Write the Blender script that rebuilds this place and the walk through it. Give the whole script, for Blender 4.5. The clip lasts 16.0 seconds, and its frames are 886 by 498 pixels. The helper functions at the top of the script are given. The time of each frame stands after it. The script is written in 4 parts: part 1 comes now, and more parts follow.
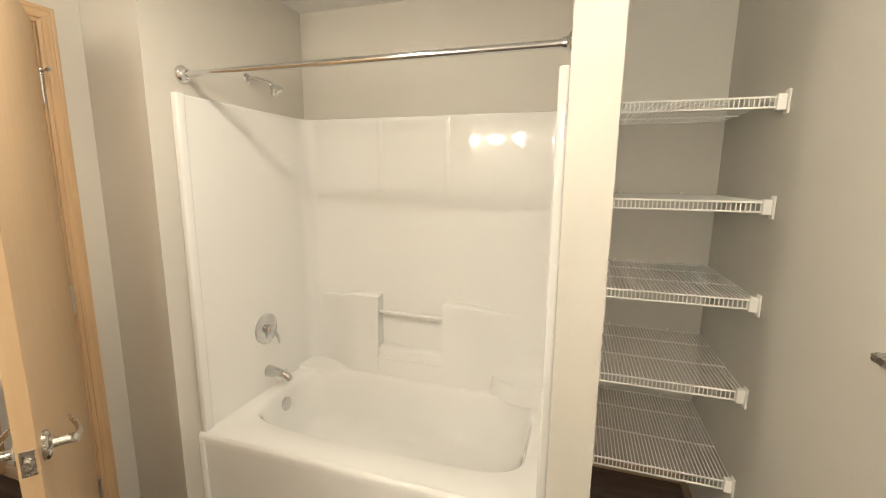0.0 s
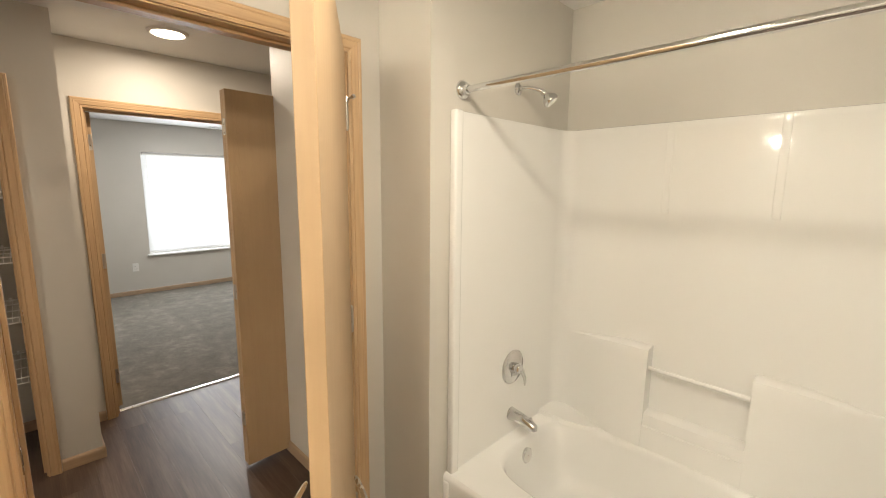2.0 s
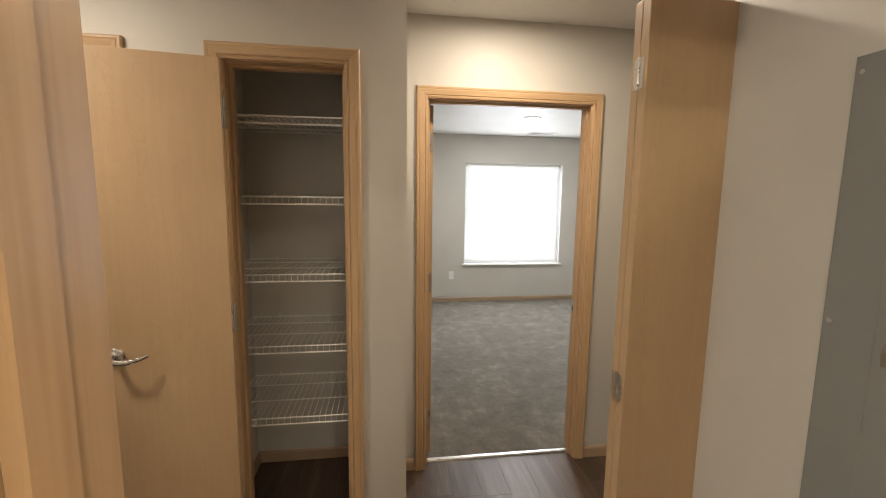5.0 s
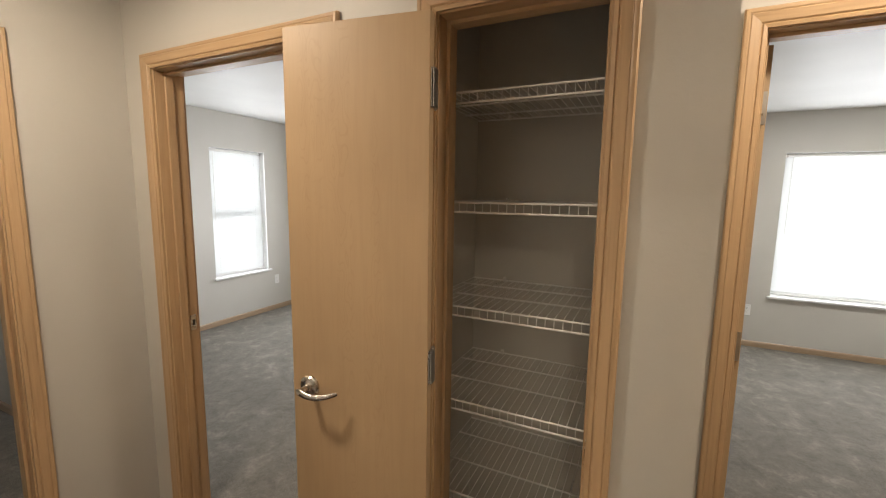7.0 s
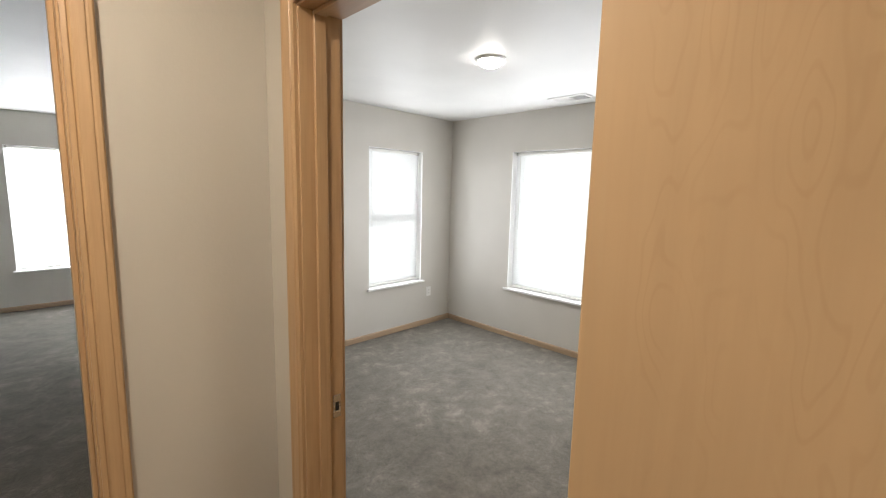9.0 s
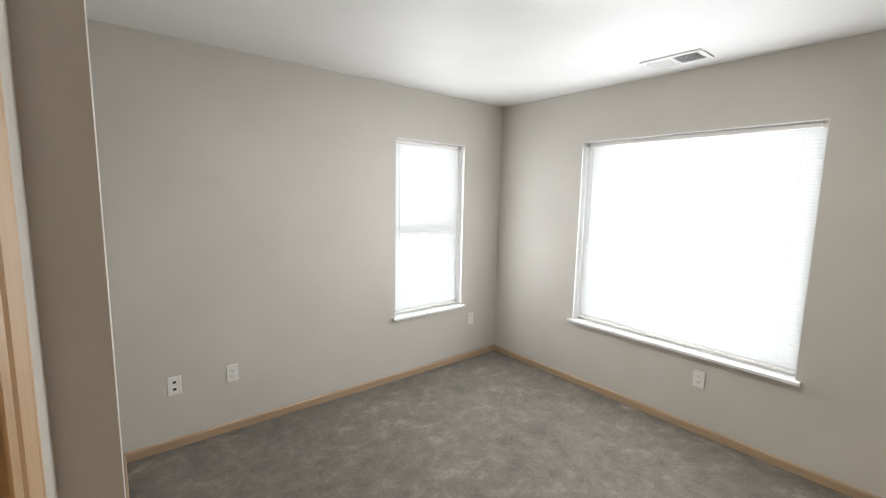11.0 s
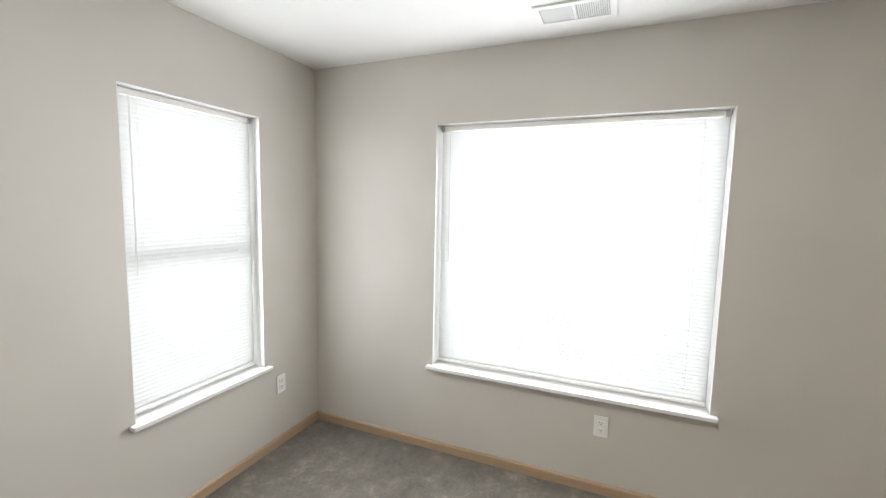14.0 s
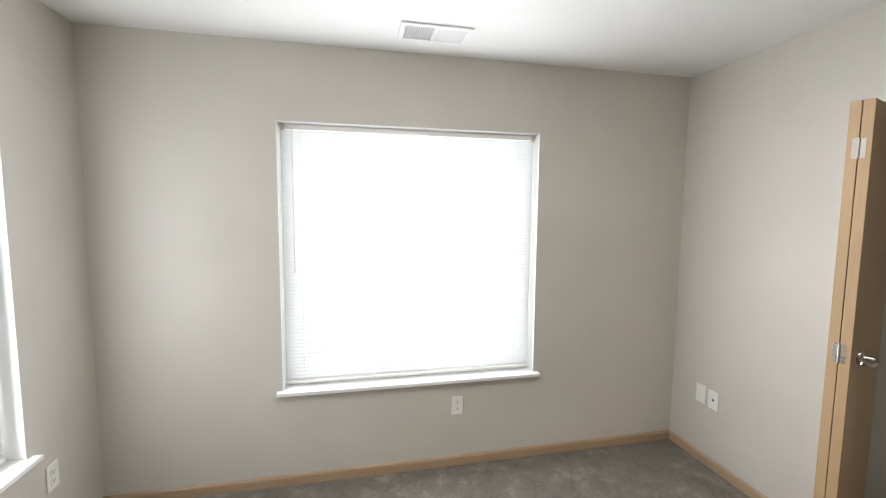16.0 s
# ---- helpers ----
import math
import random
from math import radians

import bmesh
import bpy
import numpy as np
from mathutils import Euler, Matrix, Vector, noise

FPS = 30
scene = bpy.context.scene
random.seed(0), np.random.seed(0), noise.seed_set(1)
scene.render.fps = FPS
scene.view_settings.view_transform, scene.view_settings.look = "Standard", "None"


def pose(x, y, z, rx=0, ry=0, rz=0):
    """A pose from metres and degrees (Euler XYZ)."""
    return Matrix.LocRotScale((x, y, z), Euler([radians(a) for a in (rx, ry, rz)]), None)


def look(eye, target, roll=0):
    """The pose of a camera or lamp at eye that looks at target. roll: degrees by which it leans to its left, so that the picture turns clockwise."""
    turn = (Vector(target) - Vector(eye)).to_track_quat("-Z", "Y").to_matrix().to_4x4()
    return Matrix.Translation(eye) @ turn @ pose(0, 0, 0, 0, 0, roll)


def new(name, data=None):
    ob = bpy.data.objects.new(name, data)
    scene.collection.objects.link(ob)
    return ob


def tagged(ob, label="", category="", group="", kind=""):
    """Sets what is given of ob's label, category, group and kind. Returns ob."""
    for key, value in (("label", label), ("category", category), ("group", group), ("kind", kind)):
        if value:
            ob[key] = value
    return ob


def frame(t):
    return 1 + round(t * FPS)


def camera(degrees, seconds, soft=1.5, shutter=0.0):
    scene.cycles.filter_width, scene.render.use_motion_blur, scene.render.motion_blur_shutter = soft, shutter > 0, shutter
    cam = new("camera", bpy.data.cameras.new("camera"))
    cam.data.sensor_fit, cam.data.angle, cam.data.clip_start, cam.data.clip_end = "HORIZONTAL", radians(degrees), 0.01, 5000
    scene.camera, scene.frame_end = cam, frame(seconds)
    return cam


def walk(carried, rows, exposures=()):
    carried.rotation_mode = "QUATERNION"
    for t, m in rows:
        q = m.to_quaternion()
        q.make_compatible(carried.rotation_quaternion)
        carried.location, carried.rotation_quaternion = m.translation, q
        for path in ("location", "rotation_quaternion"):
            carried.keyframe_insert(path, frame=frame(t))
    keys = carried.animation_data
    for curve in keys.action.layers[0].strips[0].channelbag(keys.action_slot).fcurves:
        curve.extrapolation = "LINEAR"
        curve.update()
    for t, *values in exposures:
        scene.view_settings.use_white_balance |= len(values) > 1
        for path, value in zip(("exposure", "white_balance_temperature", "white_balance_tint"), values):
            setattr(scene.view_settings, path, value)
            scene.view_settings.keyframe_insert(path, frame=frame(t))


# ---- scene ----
cam = camera(93.2, 16.0, 1.1)
PATH = [
    (0, (1.001, 0.115, 1.544), (0.401, 1.992, 1.205), 0.6),
    (0.5, (0.939, 0.146, 1.555), (0.132, 1.944, 1.216), 0.7),
    (1, (0.831, 0.224, 1.571), (-0.195, 1.909, 1.243), 0.4),
    (1.5, (0.705, 0.283, 1.598), (-0.523, 1.828, 1.275), 0.3),
    (2, (0.555, 0.282, 1.59), (-0.84, 1.683, 1.286), 0.5),
    (2.5, (0.386, 0.259, 1.587), (-1.166, 1.487, 1.293), 0.6),
    (3, (0.209, 0.265, 1.583), (-1.476, 1.304, 1.297), 0.7),
    (5.5, (-0.896, 0.414, 1.546), (-2.88, 0.412, 1.293), 0.8),
    (6, (-1.062, 0.425, 1.552), (-3.019, 0.102, 1.296), 0.8),
    (6.5, (-1.213, 0.407, 1.558), (-3.099, -0.207, 1.299), 0.6),
    (7, (-1.353, 0.336, 1.559), (-3.136, -0.532, 1.298), 0.8),
    (7.5, (-1.478, 0.199, 1.558), (-3.15, -0.866, 1.295), 1.1),
    (8, (-1.605, 0.017, 1.572), (-3.16, -1.213, 1.306), 1.1),
    (8.5, (-1.752, -0.22, 1.592), (-3.224, -1.547, 1.326), 1.3),
    (9, (-1.902, -0.461, 1.593), (-3.315, -1.851, 1.325), 1.4),
    (9.5, (-2.06, -0.684, 1.602), (-3.415, -2.13, 1.327), 1.3),
    (12, (-2.99, -1.426, 1.567), (-4.223, -2.982, 1.326), 1.2),
    (12.5, (-3.179, -1.592, 1.563), (-4.521, -3.057, 1.331), 1.3),
    (13, (-3.315, -1.755, 1.562), (-4.818, -3.055, 1.340), 1.3),
    (13.5, (-3.359, -1.933, 1.554), (-5.041, -2.994, 1.344), 1.3),
    (14, (-3.337, -2.116, 1.552), (-5.171, -2.887, 1.350), 1.2),
    (14.5, (-3.33, -2.309, 1.552), (-5.264, -2.779, 1.352), 1.0),
    (15, (-3.305, -2.477, 1.562), (-5.288, -2.651, 1.374), 0.9),
    (15.5, (-3.276, -2.634, 1.568), (-5.262, -2.485, 1.388), 0.7),
    (16, (-3.273, -2.764, 1.569), (-5.22, -2.341, 1.388), 0.5),
]
walk(cam, [(t, look(eye, target, roll)) for t, eye, target, roll in PATH])

# ---- world and light ----
CEIL = 2.44
LOW_CEIL = 2.40    # the far bedroom
world = bpy.data.worlds.new("sky")
scene.world = world
world.use_nodes = True
wn = world.node_tree.nodes
sky = wn.new("ShaderNodeTexSky")
sky.sky_type, sky.sun_disc, sky.sun_elevation, sky.sun_rotation = "NISHITA", False, radians(50), radians(60)
world.node_tree.links.new(sky.outputs[0], wn["Background"].inputs[0])
wn["Background"].inputs[1].default_value = 0.1

DAY = 15.5         # watts per square metre of window
scene.view_settings.exposure = 0.0


def area_lamp(name, m, w, h, watts, colour, disk=False):
    d = bpy.data.lights.new(name, "AREA")
    d.shape, d.size, d.size_y = ("DISK" if disk else "RECTANGLE"), w, h
    d.energy, d.color = watts, colour
    ob = new(name, d)
    ob.matrix_world = m
    return ob


WARM = (1.0, 0.845, 0.67)
BATHC = (1.0, 0.905, 0.735)
DAYC = (0.93, 0.955, 1.0)
SKYC = (0.97, 0.985, 1.0)
# ceiling fixtures of the bath (all out of view), the hall and the bedrooms
area_lamp("unseen_bath_light", pose(0.15, 0.82, CEIL - 0.05), 0.15, 0.15, 16, BATHC, True)
# neither is in view; the first is added to brighten the shelf alcove
for lx, ly, watts in ((1.38, 0.66, 15), (1.02, -0.80, 52)):
    d = bpy.data.lights.new("unseen_bath_light", "POINT")
    d.energy, d.color, d.shadow_soft_size = watts, BATHC, 0.07
    new("unseen_bath_light", d).location = (lx, ly, CEIL - 0.11)
for lx, ly, lz, watts in ((-4.09, -2.23, CEIL, 15), (-5.245, 1.985, LOW_CEIL, 25)):
    area_lamp("bedroom_light", pose(lx, ly, lz - 0.075), 0.18, 0.18, watts, (1.0, 0.97, 0.92), True)
area_lamp("hall_light", pose(-2.374, 0.975, CEIL - 0.022), 0.14, 0.14, 15, WARM, True)
area_lamp("hall_light", pose(-1.64, -1.00, CEIL - 0.022), 0.14, 0.14, 18.5, WARM, True)
for lx in (-0.76, -0.51, -0.26):
    d = bpy.data.lights.new("vanity_light", "POINT")
    d.energy, d.color, d.shadow_soft_size = 23, BATHC, 0.045
    new("vanity_light", d).location = (lx, -1.72, 2.09)
# sky light at the windows, from just outside the panes
area_lamp("window_light", pose(-6.054, -2.40, 1.29, 0, -90, 0), 1.55, 1.55, DAY * 2.9, SKYC)
area_lamp("window_light", pose(-4.816, -4.349, 1.29, 90, 0, 0), 0.80, 1.6, DAY * 1.1, SKYC)
area_lamp("window_light", pose(-7.01, 2.24, 1.27, 0, -90, 0), 1.55, 1.55, DAY * 2.9, SKYC)
area_lamp("window_light", pose(-2.19, -8.03, 1.23, 90, 0, 0), 0.80, 1.6, 97, SKYC)
area_lamp("window_light", pose(-3.33, -6.4, 1.23, 0, -90, 0), 1.6, 1.0, 136, SKYC)
# the blinds' diffuse glow, in the windows' openings
area_lamp("window_light", pose(-5.694, -2.40, 1.28, 0, -90, 0), 1.36, 1.40, 33, DAYC)
area_lamp("window_light", pose(-4.816, -4.079, 1.29, 90, 0, 0), 0.66, 1.40, 14, DAYC)
area_lamp("window_light", pose(-6.65, 2.24, 1.27, 0, -90, 0), 1.34, 1.36, 33, DAYC)
area_lamp("window_light", pose(-2.19, -7.76, 1.23, 90, 0, 0), 0.68, 1.5, 30, DAYC)

# ---- materials ----


def material(name, colour, rough=0.5, metal=0.0, coat=0.0):
    m = bpy.data.materials.new(name)
    m.use_nodes = True
    b = m.node_tree.nodes["Principled BSDF"]
    b.inputs["Base Color"].default_value = (*colour, 1)
    b.inputs["Roughness"].default_value = rough
    b.inputs["Metallic"].default_value = metal
    b.inputs["Coat Weight"].default_value = coat
    return m


def nodes_of(m):
    nt = m.node_tree
    return nt, nt.nodes, nt.links, nt.nodes["Principled BSDF"]


def coords(nt, scale=(1, 1, 1), kind="Object"):
    tc = nt.nodes.new("ShaderNodeTexCoord")
    mp = nt.nodes.new("ShaderNodeMapping")
    mp.inputs["Scale"].default_value = scale
    nt.links.new(tc.outputs[kind], mp.inputs[0])
    return mp.outputs[0]


def noise_tex(nt, vec, scale, detail=3.0, rough=0.5):
    n = nt.nodes.new("ShaderNodeTexNoise")
    n.inputs["Scale"].default_value, n.inputs["Detail"].default_value = scale, detail
    n.inputs["Roughness"].default_value = rough
    nt.links.new(vec, n.inputs["Vector"])
    return n.outputs["Fac"]


def ramp(nt, fac, stops):
    r = nt.nodes.new("ShaderNodeValToRGB")
    e = r.color_ramp.elements
    e[0].position, e[0].color = stops[0][0], (*stops[0][1], 1)
    e[1].position, e[1].color = stops[-1][0], (*stops[-1][1], 1)
    for p, c in stops[1:-1]:
        k = e.new(p)
        k.color = (*c, 1)
    nt.links.new(fac, r.inputs[0])
    return r.outputs[0]


def bump(nt, height, strength, distance, normal=None):
    b = nt.nodes.new("ShaderNodeBump")
    b.inputs["Strength"].default_value, b.inputs["Distance"].default_value = strength, distance
    nt.links.new(height, b.inputs["Height"])
    if normal:
        nt.links.new(normal, b.inputs["Normal"])
    return b.outputs[0]


def mixed(nt, fac, a, b, mode="MIX"):
    x = nt.nodes.new("ShaderNodeMix")
    x.data_type, x.blend_type = "RGBA", mode
    for socket, v in ((x.inputs["Factor"], fac), (x.inputs["A"], a), (x.inputs["B"], b)):
        if isinstance(v, (int, float)):
            socket.default_value = v
        elif isinstance(v, tuple):
            socket.default_value = (*v, 1)
        else:
            nt.links.new(v, socket)
    return x.outputs["Result"]


def scaled(c, k):
    return tuple(v * k for v in c)


def paint(name, colour, rough=0.55, peel=0.35):
    """Rolled wall paint over light orange-peel texture."""
    m = material(name, colour, rough)
    nt, n, l, b = nodes_of(m)
    v = coords(nt)
    big = noise_tex(nt, v, 1.7, 3)
    l.new(ramp(nt, big, [(0.3, scaled(colour, 0.96)), (0.7, scaled(colour, 1.03))]), b.inputs["Base Color"])
    fine = noise_tex(nt, v, 260, 2)
    mid = noise_tex(nt, v, 70, 2)
    b1 = bump(nt, mid, peel * 0.5, 0.002)
    l.new(bump(nt, fine, peel * 0.5, 0.0008, b1), b.inputs["Normal"])
    r = nt.nodes.new("ShaderNodeMapRange")
    r.inputs["To Min"].default_value, r.inputs["To Max"].default_value = rough - 0.06, rough + 0.06
    l.new(mid, r.inputs["Value"])
    l.new(r.outputs[0], b.inputs["Roughness"])
    return m


def wood(name, colour, axis="z", figure=1.0, rough=0.4, random_tint=0.06, ring=1.0, flame=0.0):
    """Lacquered oak: long fibres along one axis, with broad rings and pores."""
    m = material(name, colour, rough)
    nt, n, l, b = nodes_of(m)
    st = {"x": (0.6, 9, 9), "y": (9, 0.6, 9), "z": (9, 9, 0.6)}[axis]
    fi = {"x": (3, 110, 110), "y": (110, 3, 110), "z": (110, 110, 3)}[axis]
    v = coords(nt, st)
    rings = noise_tex(nt, v, 1.6, 4, 0.6)
    wave = nt.nodes.new("ShaderNodeMath")
    wave.operation = "SINE"
    mul = nt.nodes.new("ShaderNodeMath")
    mul.operation = "MULTIPLY"
    mul.inputs[1].default_value = 34
    l.new(rings, mul.inputs[0])
    l.new(mul.outputs[0], wave.inputs[0])
    half = nt.nodes.new("ShaderNodeMapRange")
    half.inputs["From Min"].default_value = -1
    l.new(wave.outputs[0], half.inputs["Value"])
    k = 0.07 * figure * ring
    base = ramp(nt, half.outputs[0], [(0.0, scaled(colour, 1 - k)), (0.55, colour), (1.0, scaled(colour, 1 + k * 0.7))])
    fib = noise_tex(nt, coords(nt, fi), 1.0, 3, 0.6)
    pores = ramp(nt, fib, [(0.34, (0.86, 0.82, 0.77)), (0.50, (1, 1, 1)), (0.75, (1.03, 1.03, 1.03))])
    col = mixed(nt, 0.75 * figure, base, pores, "MULTIPLY")
    if flame:
        # rows of small pointed figures and a broad cloudy tone, as rotary-cut veneer has
        arcs = nt.nodes.new("ShaderNodeMath")
        arcs.operation = "MULTIPLY"
        arcs.inputs[1].default_value = 60
        l.new(noise_tex(nt, coords(nt, (26, 26, 7)), 1.0, 1, 0.4), arcs.inputs[0])
        wav = nt.nodes.new("ShaderNodeMath")
        wav.operation = "SINE"
        l.new(arcs.outputs[0], wav.inputs[0])
        dark = ramp(nt, wav.outputs[0], [(0.55, (1, 1, 1)), (1.0, (0.955, 0.945, 0.93))])
        where = ramp(nt, noise_tex(nt, coords(nt, (13, 13, 0.7)), 1.0, 2, 0.5), [(0.55, (0, 0, 0)), (0.66, (1, 1, 1))])
        col = mixed(nt, where, col, mixed(nt, 1.0, col, dark, "MULTIPLY"))
        cloud = ramp(nt, noise_tex(nt, coords(nt, (3, 3, 1.6)), 1.0, 4, 0.6), [(0.3, (0.93, 0.925, 0.915)), (0.7, (1.05, 1.05, 1.05))])
        col = mixed(nt, 1.0, col, cloud, "MULTIPLY")
    oi = nt.nodes.new("ShaderNodeObjectInfo")
    tint = ramp(nt, oi.outputs["Random"], [(0.0, (1 - random_tint,) * 3), (1.0, (1 + random_tint * 0.4,) * 3)])
    l.new(mixed(nt, 1.0, col, tint, "MULTIPLY"), b.inputs["Base Color"])
    l.new(bump(nt, fib, 0.12 * figure, 0.0005), b.inputs["Normal"])
    rr = nt.nodes.new("ShaderNodeMapRange")
    rr.inputs["To Min"].default_value, rr.inputs["To Max"].default_value = rough + 0.04, rough - 0.03
    l.new(fib, rr.inputs["Value"])
    l.new(rr.outputs[0], b.inputs["Roughness"])
    return m


def plank_material():
    m = material("dark_vinyl_plank", (0.06, 0.045, 0.036), 0.38)
    nt, n, l, b = nodes_of(m)
    oi = nt.nodes.new("ShaderNodeObjectInfo")
    add = nt.nodes.new("ShaderNodeVectorMath")
    add.operation = "ADD"
    comb = nt.nodes.new("ShaderNodeCombineXYZ")
    k = nt.nodes.new("ShaderNodeMath")
    k.operation = "MULTIPLY"
    k.inputs[1].default_value = 40
    l.new(oi.outputs["Random"], k.inputs[0])
    l.new(k.outputs[0], comb.inputs[0])
    l.new(k.outputs[0], comb.inputs[1])
    l.new(coords(nt, (1, 1, 1)), add.inputs[0])
    l.new(comb.outputs[0], add.inputs[1])
    mp = nt.nodes.new("ShaderNodeMapping")
    mp.inputs["Scale"].default_value = (1.2, 14, 14)
    l.new(add.outputs[0], mp.inputs[0])
    broad = noise_tex(nt, mp.outputs[0], 1.0, 5, 0.62)
    mp2 = nt.nodes.new("ShaderNodeMapping")
    mp2.inputs["Scale"].default_value = (6, 160, 160)
    l.new(add.outputs[0], mp2.inputs[0])
    fine = noise_tex(nt, mp2.outputs[0], 1.0, 3, 0.6)
    col = ramp(nt, broad, [(0.25, (0.044, 0.028, 0.020)), (0.5, (0.094, 0.061, 0.044)), (0.75, (0.165, 0.115, 0.086))])
    f2 = ramp(nt, fine, [(0.3, (0.7, 0.7, 0.7)), (0.7, (1.12, 1.12, 1.12))])
    tint = ramp(nt, oi.outputs["Random"], [(0, (0.88, 0.88, 0.89)), (1, (1.10, 1.08, 1.05))])
    l.new(mixed(nt, 1.0, mixed(nt, 1.0, col, f2, "MULTIPLY"), tint, "MULTIPLY"), b.inputs["Base Color"])
    l.new(bump(nt, fine, 0.25, 0.0006), b.inputs["Normal"])
    return m


def carpet_material():
    """Cut-pile carpet with brushed patches where feet and the vacuum turned the pile."""
    m = material("carpet_pile", (0.22, 0.20, 0.18), 0.95)
    nt, n, l, b = nodes_of(m)
    v = coords(nt)
    bend = nt.nodes.new("ShaderNodeVectorMath")
    bend.operation = "MULTIPLY_ADD"
    n3 = nt.nodes.new("ShaderNodeTexNoise")
    n3.inputs["Scale"].default_value = 2.4
    l.new(v, n3.inputs["Vector"])
    l.new(n3.outputs["Color"], bend.inputs[0])
    bend.inputs[1].default_value = (0.22, 0.22, 0)
    l.new(v, bend.inputs[2])
    patch = noise_tex(nt, bend.outputs[0], 6.5, 8, 0.74)
    broad = noise_tex(nt, v, 1.3, 2)
    mixp = nt.nodes.new("ShaderNodeMath")
    mixp.operation = "MULTIPLY_ADD"
    mixp.inputs[1].default_value = 0.30
    l.new(broad, mixp.inputs[0])
    l.new(patch, mixp.inputs[2])
    col = ramp(nt, mixp.outputs[0], [(0.46, (0.096, 0.084, 0.066)), (0.58, (0.136, 0.121, 0.097)), (0.69, (0.166, 0.149, 0.121)), (0.78, (0.224, 0.203, 0.169)), (0.90, (0.31, 0.285, 0.242))])
    pile = noise_tex(nt, v, 330, 2, 0.7)
    tuft = noise_tex(nt, v, 62, 4, 0.75)
    speck = ramp(nt, pile, [(0.3, (0.6, 0.6, 0.6)), (0.7, (1.3, 1.3, 1.3))])
    speck2 = ramp(nt, tuft, [(0.3, (0.76, 0.76, 0.76)), (0.7, (1.18, 1.18, 1.18))])
    l.new(mixed(nt, 1.0, mixed(nt, 1.0, col, speck, "MULTIPLY"), speck2, "MULTIPLY"), b.inputs["Base Color"])
    b1 = bump(nt, patch, 0.35, 0.012)
    b2 = bump(nt, tuft, 0.5, 0.004, b1)
    l.new(bump(nt, pile, 0.7, 0.003, b2), b.inputs["Normal"])
    b.inputs["Sheen Weight"].default_value = 0.15
    b.inputs["Sheen Roughness"].default_value = 0.6
    return m


def metal_material(name, colour, rough):
    m = material(name, colour, rough, 1.0)
    nt, n, l, b = nodes_of(m)
    f = noise_tex(nt, coords(nt), 45, 3)
    r = nt.nodes.new("ShaderNodeMapRange")
    r.inputs["To Min"].default_value, r.inputs["To Max"].default_value = max(0.02, rough - 0.05), rough + 0.07
    l.new(f, r.inputs["Value"])
    l.new(r.outputs[0], b.inputs["Roughness"])
    return m


def slat_material():
    """Thin white vinyl that lets daylight through."""
    m = bpy.data.materials.new("blind_vinyl")
    m.use_nodes = True
    nt = m.node_tree
    b = nt.nodes["Principled BSDF"]
    b.inputs["Base Color"].default_value = (0.84, 0.84, 0.83, 1)
    b.inputs["Roughness"].default_value = 0.45
    tr = nt.nodes.new("ShaderNodeBsdfTranslucent")
    tr.inputs["Color"].default_value = (0.86, 0.87, 0.87, 1)
    mx = nt.nodes.new("ShaderNodeMixShader")
    mx.inputs[0].default_value = 0.6
    nt.links.new(b.outputs[0], mx.inputs[1])
    nt.links.new(tr.outputs[0], mx.inputs[2])
    nt.links.new(mx.outputs[0], nt.nodes["Material Output"].inputs[0])
    return m


def glow(name, colour, strength):
    m = material(name, (0.9, 0.88, 0.84), 0.3)
    b = m.node_tree.nodes["Principled BSDF"]
    b.inputs["Emission Color"].default_value = (*colour, 1)
    b.inputs["Emission Strength"].default_value = strength
    return m


def glass_material():
    m = bpy.data.materials.new("window_glass")
    m.use_nodes = True
    b = m.node_tree.nodes["Principled BSDF"]
    b.inputs["Base Color"].default_value = (1, 1, 1, 1)
    b.inputs["Roughness"].default_value = 0.0
    b.inputs["IOR"].default_value = 1.45
    b.inputs["Transmission Weight"].default_value = 1.0
    return m


WALL = paint("greige_wall_paint", (0.56, 0.535, 0.488), 0.48)
CEILING = paint("white_ceiling_paint", (0.79, 0.785, 0.77), 0.52, 0.6)
RETURN = paint("white_trim_paint", (0.80, 0.80, 0.79), 0.35, 0.1)
OAK_Z = wood("oak_upright", (0.50, 0.336, 0.188), "z", 0.7)
OAK_X = wood("oak_along_x", (0.50, 0.336, 0.188), "x", 0.7)
OAK_Y = wood("oak_along_y", (0.50, 0.336, 0.188), "y", 0.7)
DOOR = wood("oak_veneer_door", (0.485, 0.338, 0.195), "z", 0.15, 0.45, 0.03, 1.6, 1.0)
BASE_X = wood("baseboard_along_x", (0.40, 0.285, 0.185), "x", 0.5)
BASE_Y = wood("baseboard_along_y", (0.40, 0.285, 0.185), "y", 0.5)
PLANK = plank_material()
CARPET = carpet_material()
SUBFLOOR = paint("concrete_subfloor", (0.16, 0.15, 0.14), 0.9)
GREY_STEEL = paint("grey_enamelled_steel", (0.235, 0.24, 0.23), 0.38, 0.1)
CHROME = metal_material("polished_chrome", (0.68, 0.68, 0.68), 0.07)
NICKEL = metal_material("satin_nickel", (0.56, 0.53, 0.49), 0.26)
STEEL = metal_material("hinge_steel", (0.52, 0.50, 0.47), 0.28)
ALU = metal_material("aluminium_strip", (0.80, 0.79, 0.77), 0.28)
FIBREGLASS = material("white_gelcoat", (0.76, 0.753, 0.735), 0.06, 0.0, 0.15)
nt_, n_, l_, b_ = nodes_of(FIBREGLASS)
l_.new(bump(nt_, noise_tex(nt_, coords(nt_), 5.0, 1), 0.04, 0.003), b_.inputs["Normal"])
WIRE = material("white_vinyl_wire", (0.84, 0.83, 0.80), 0.35)
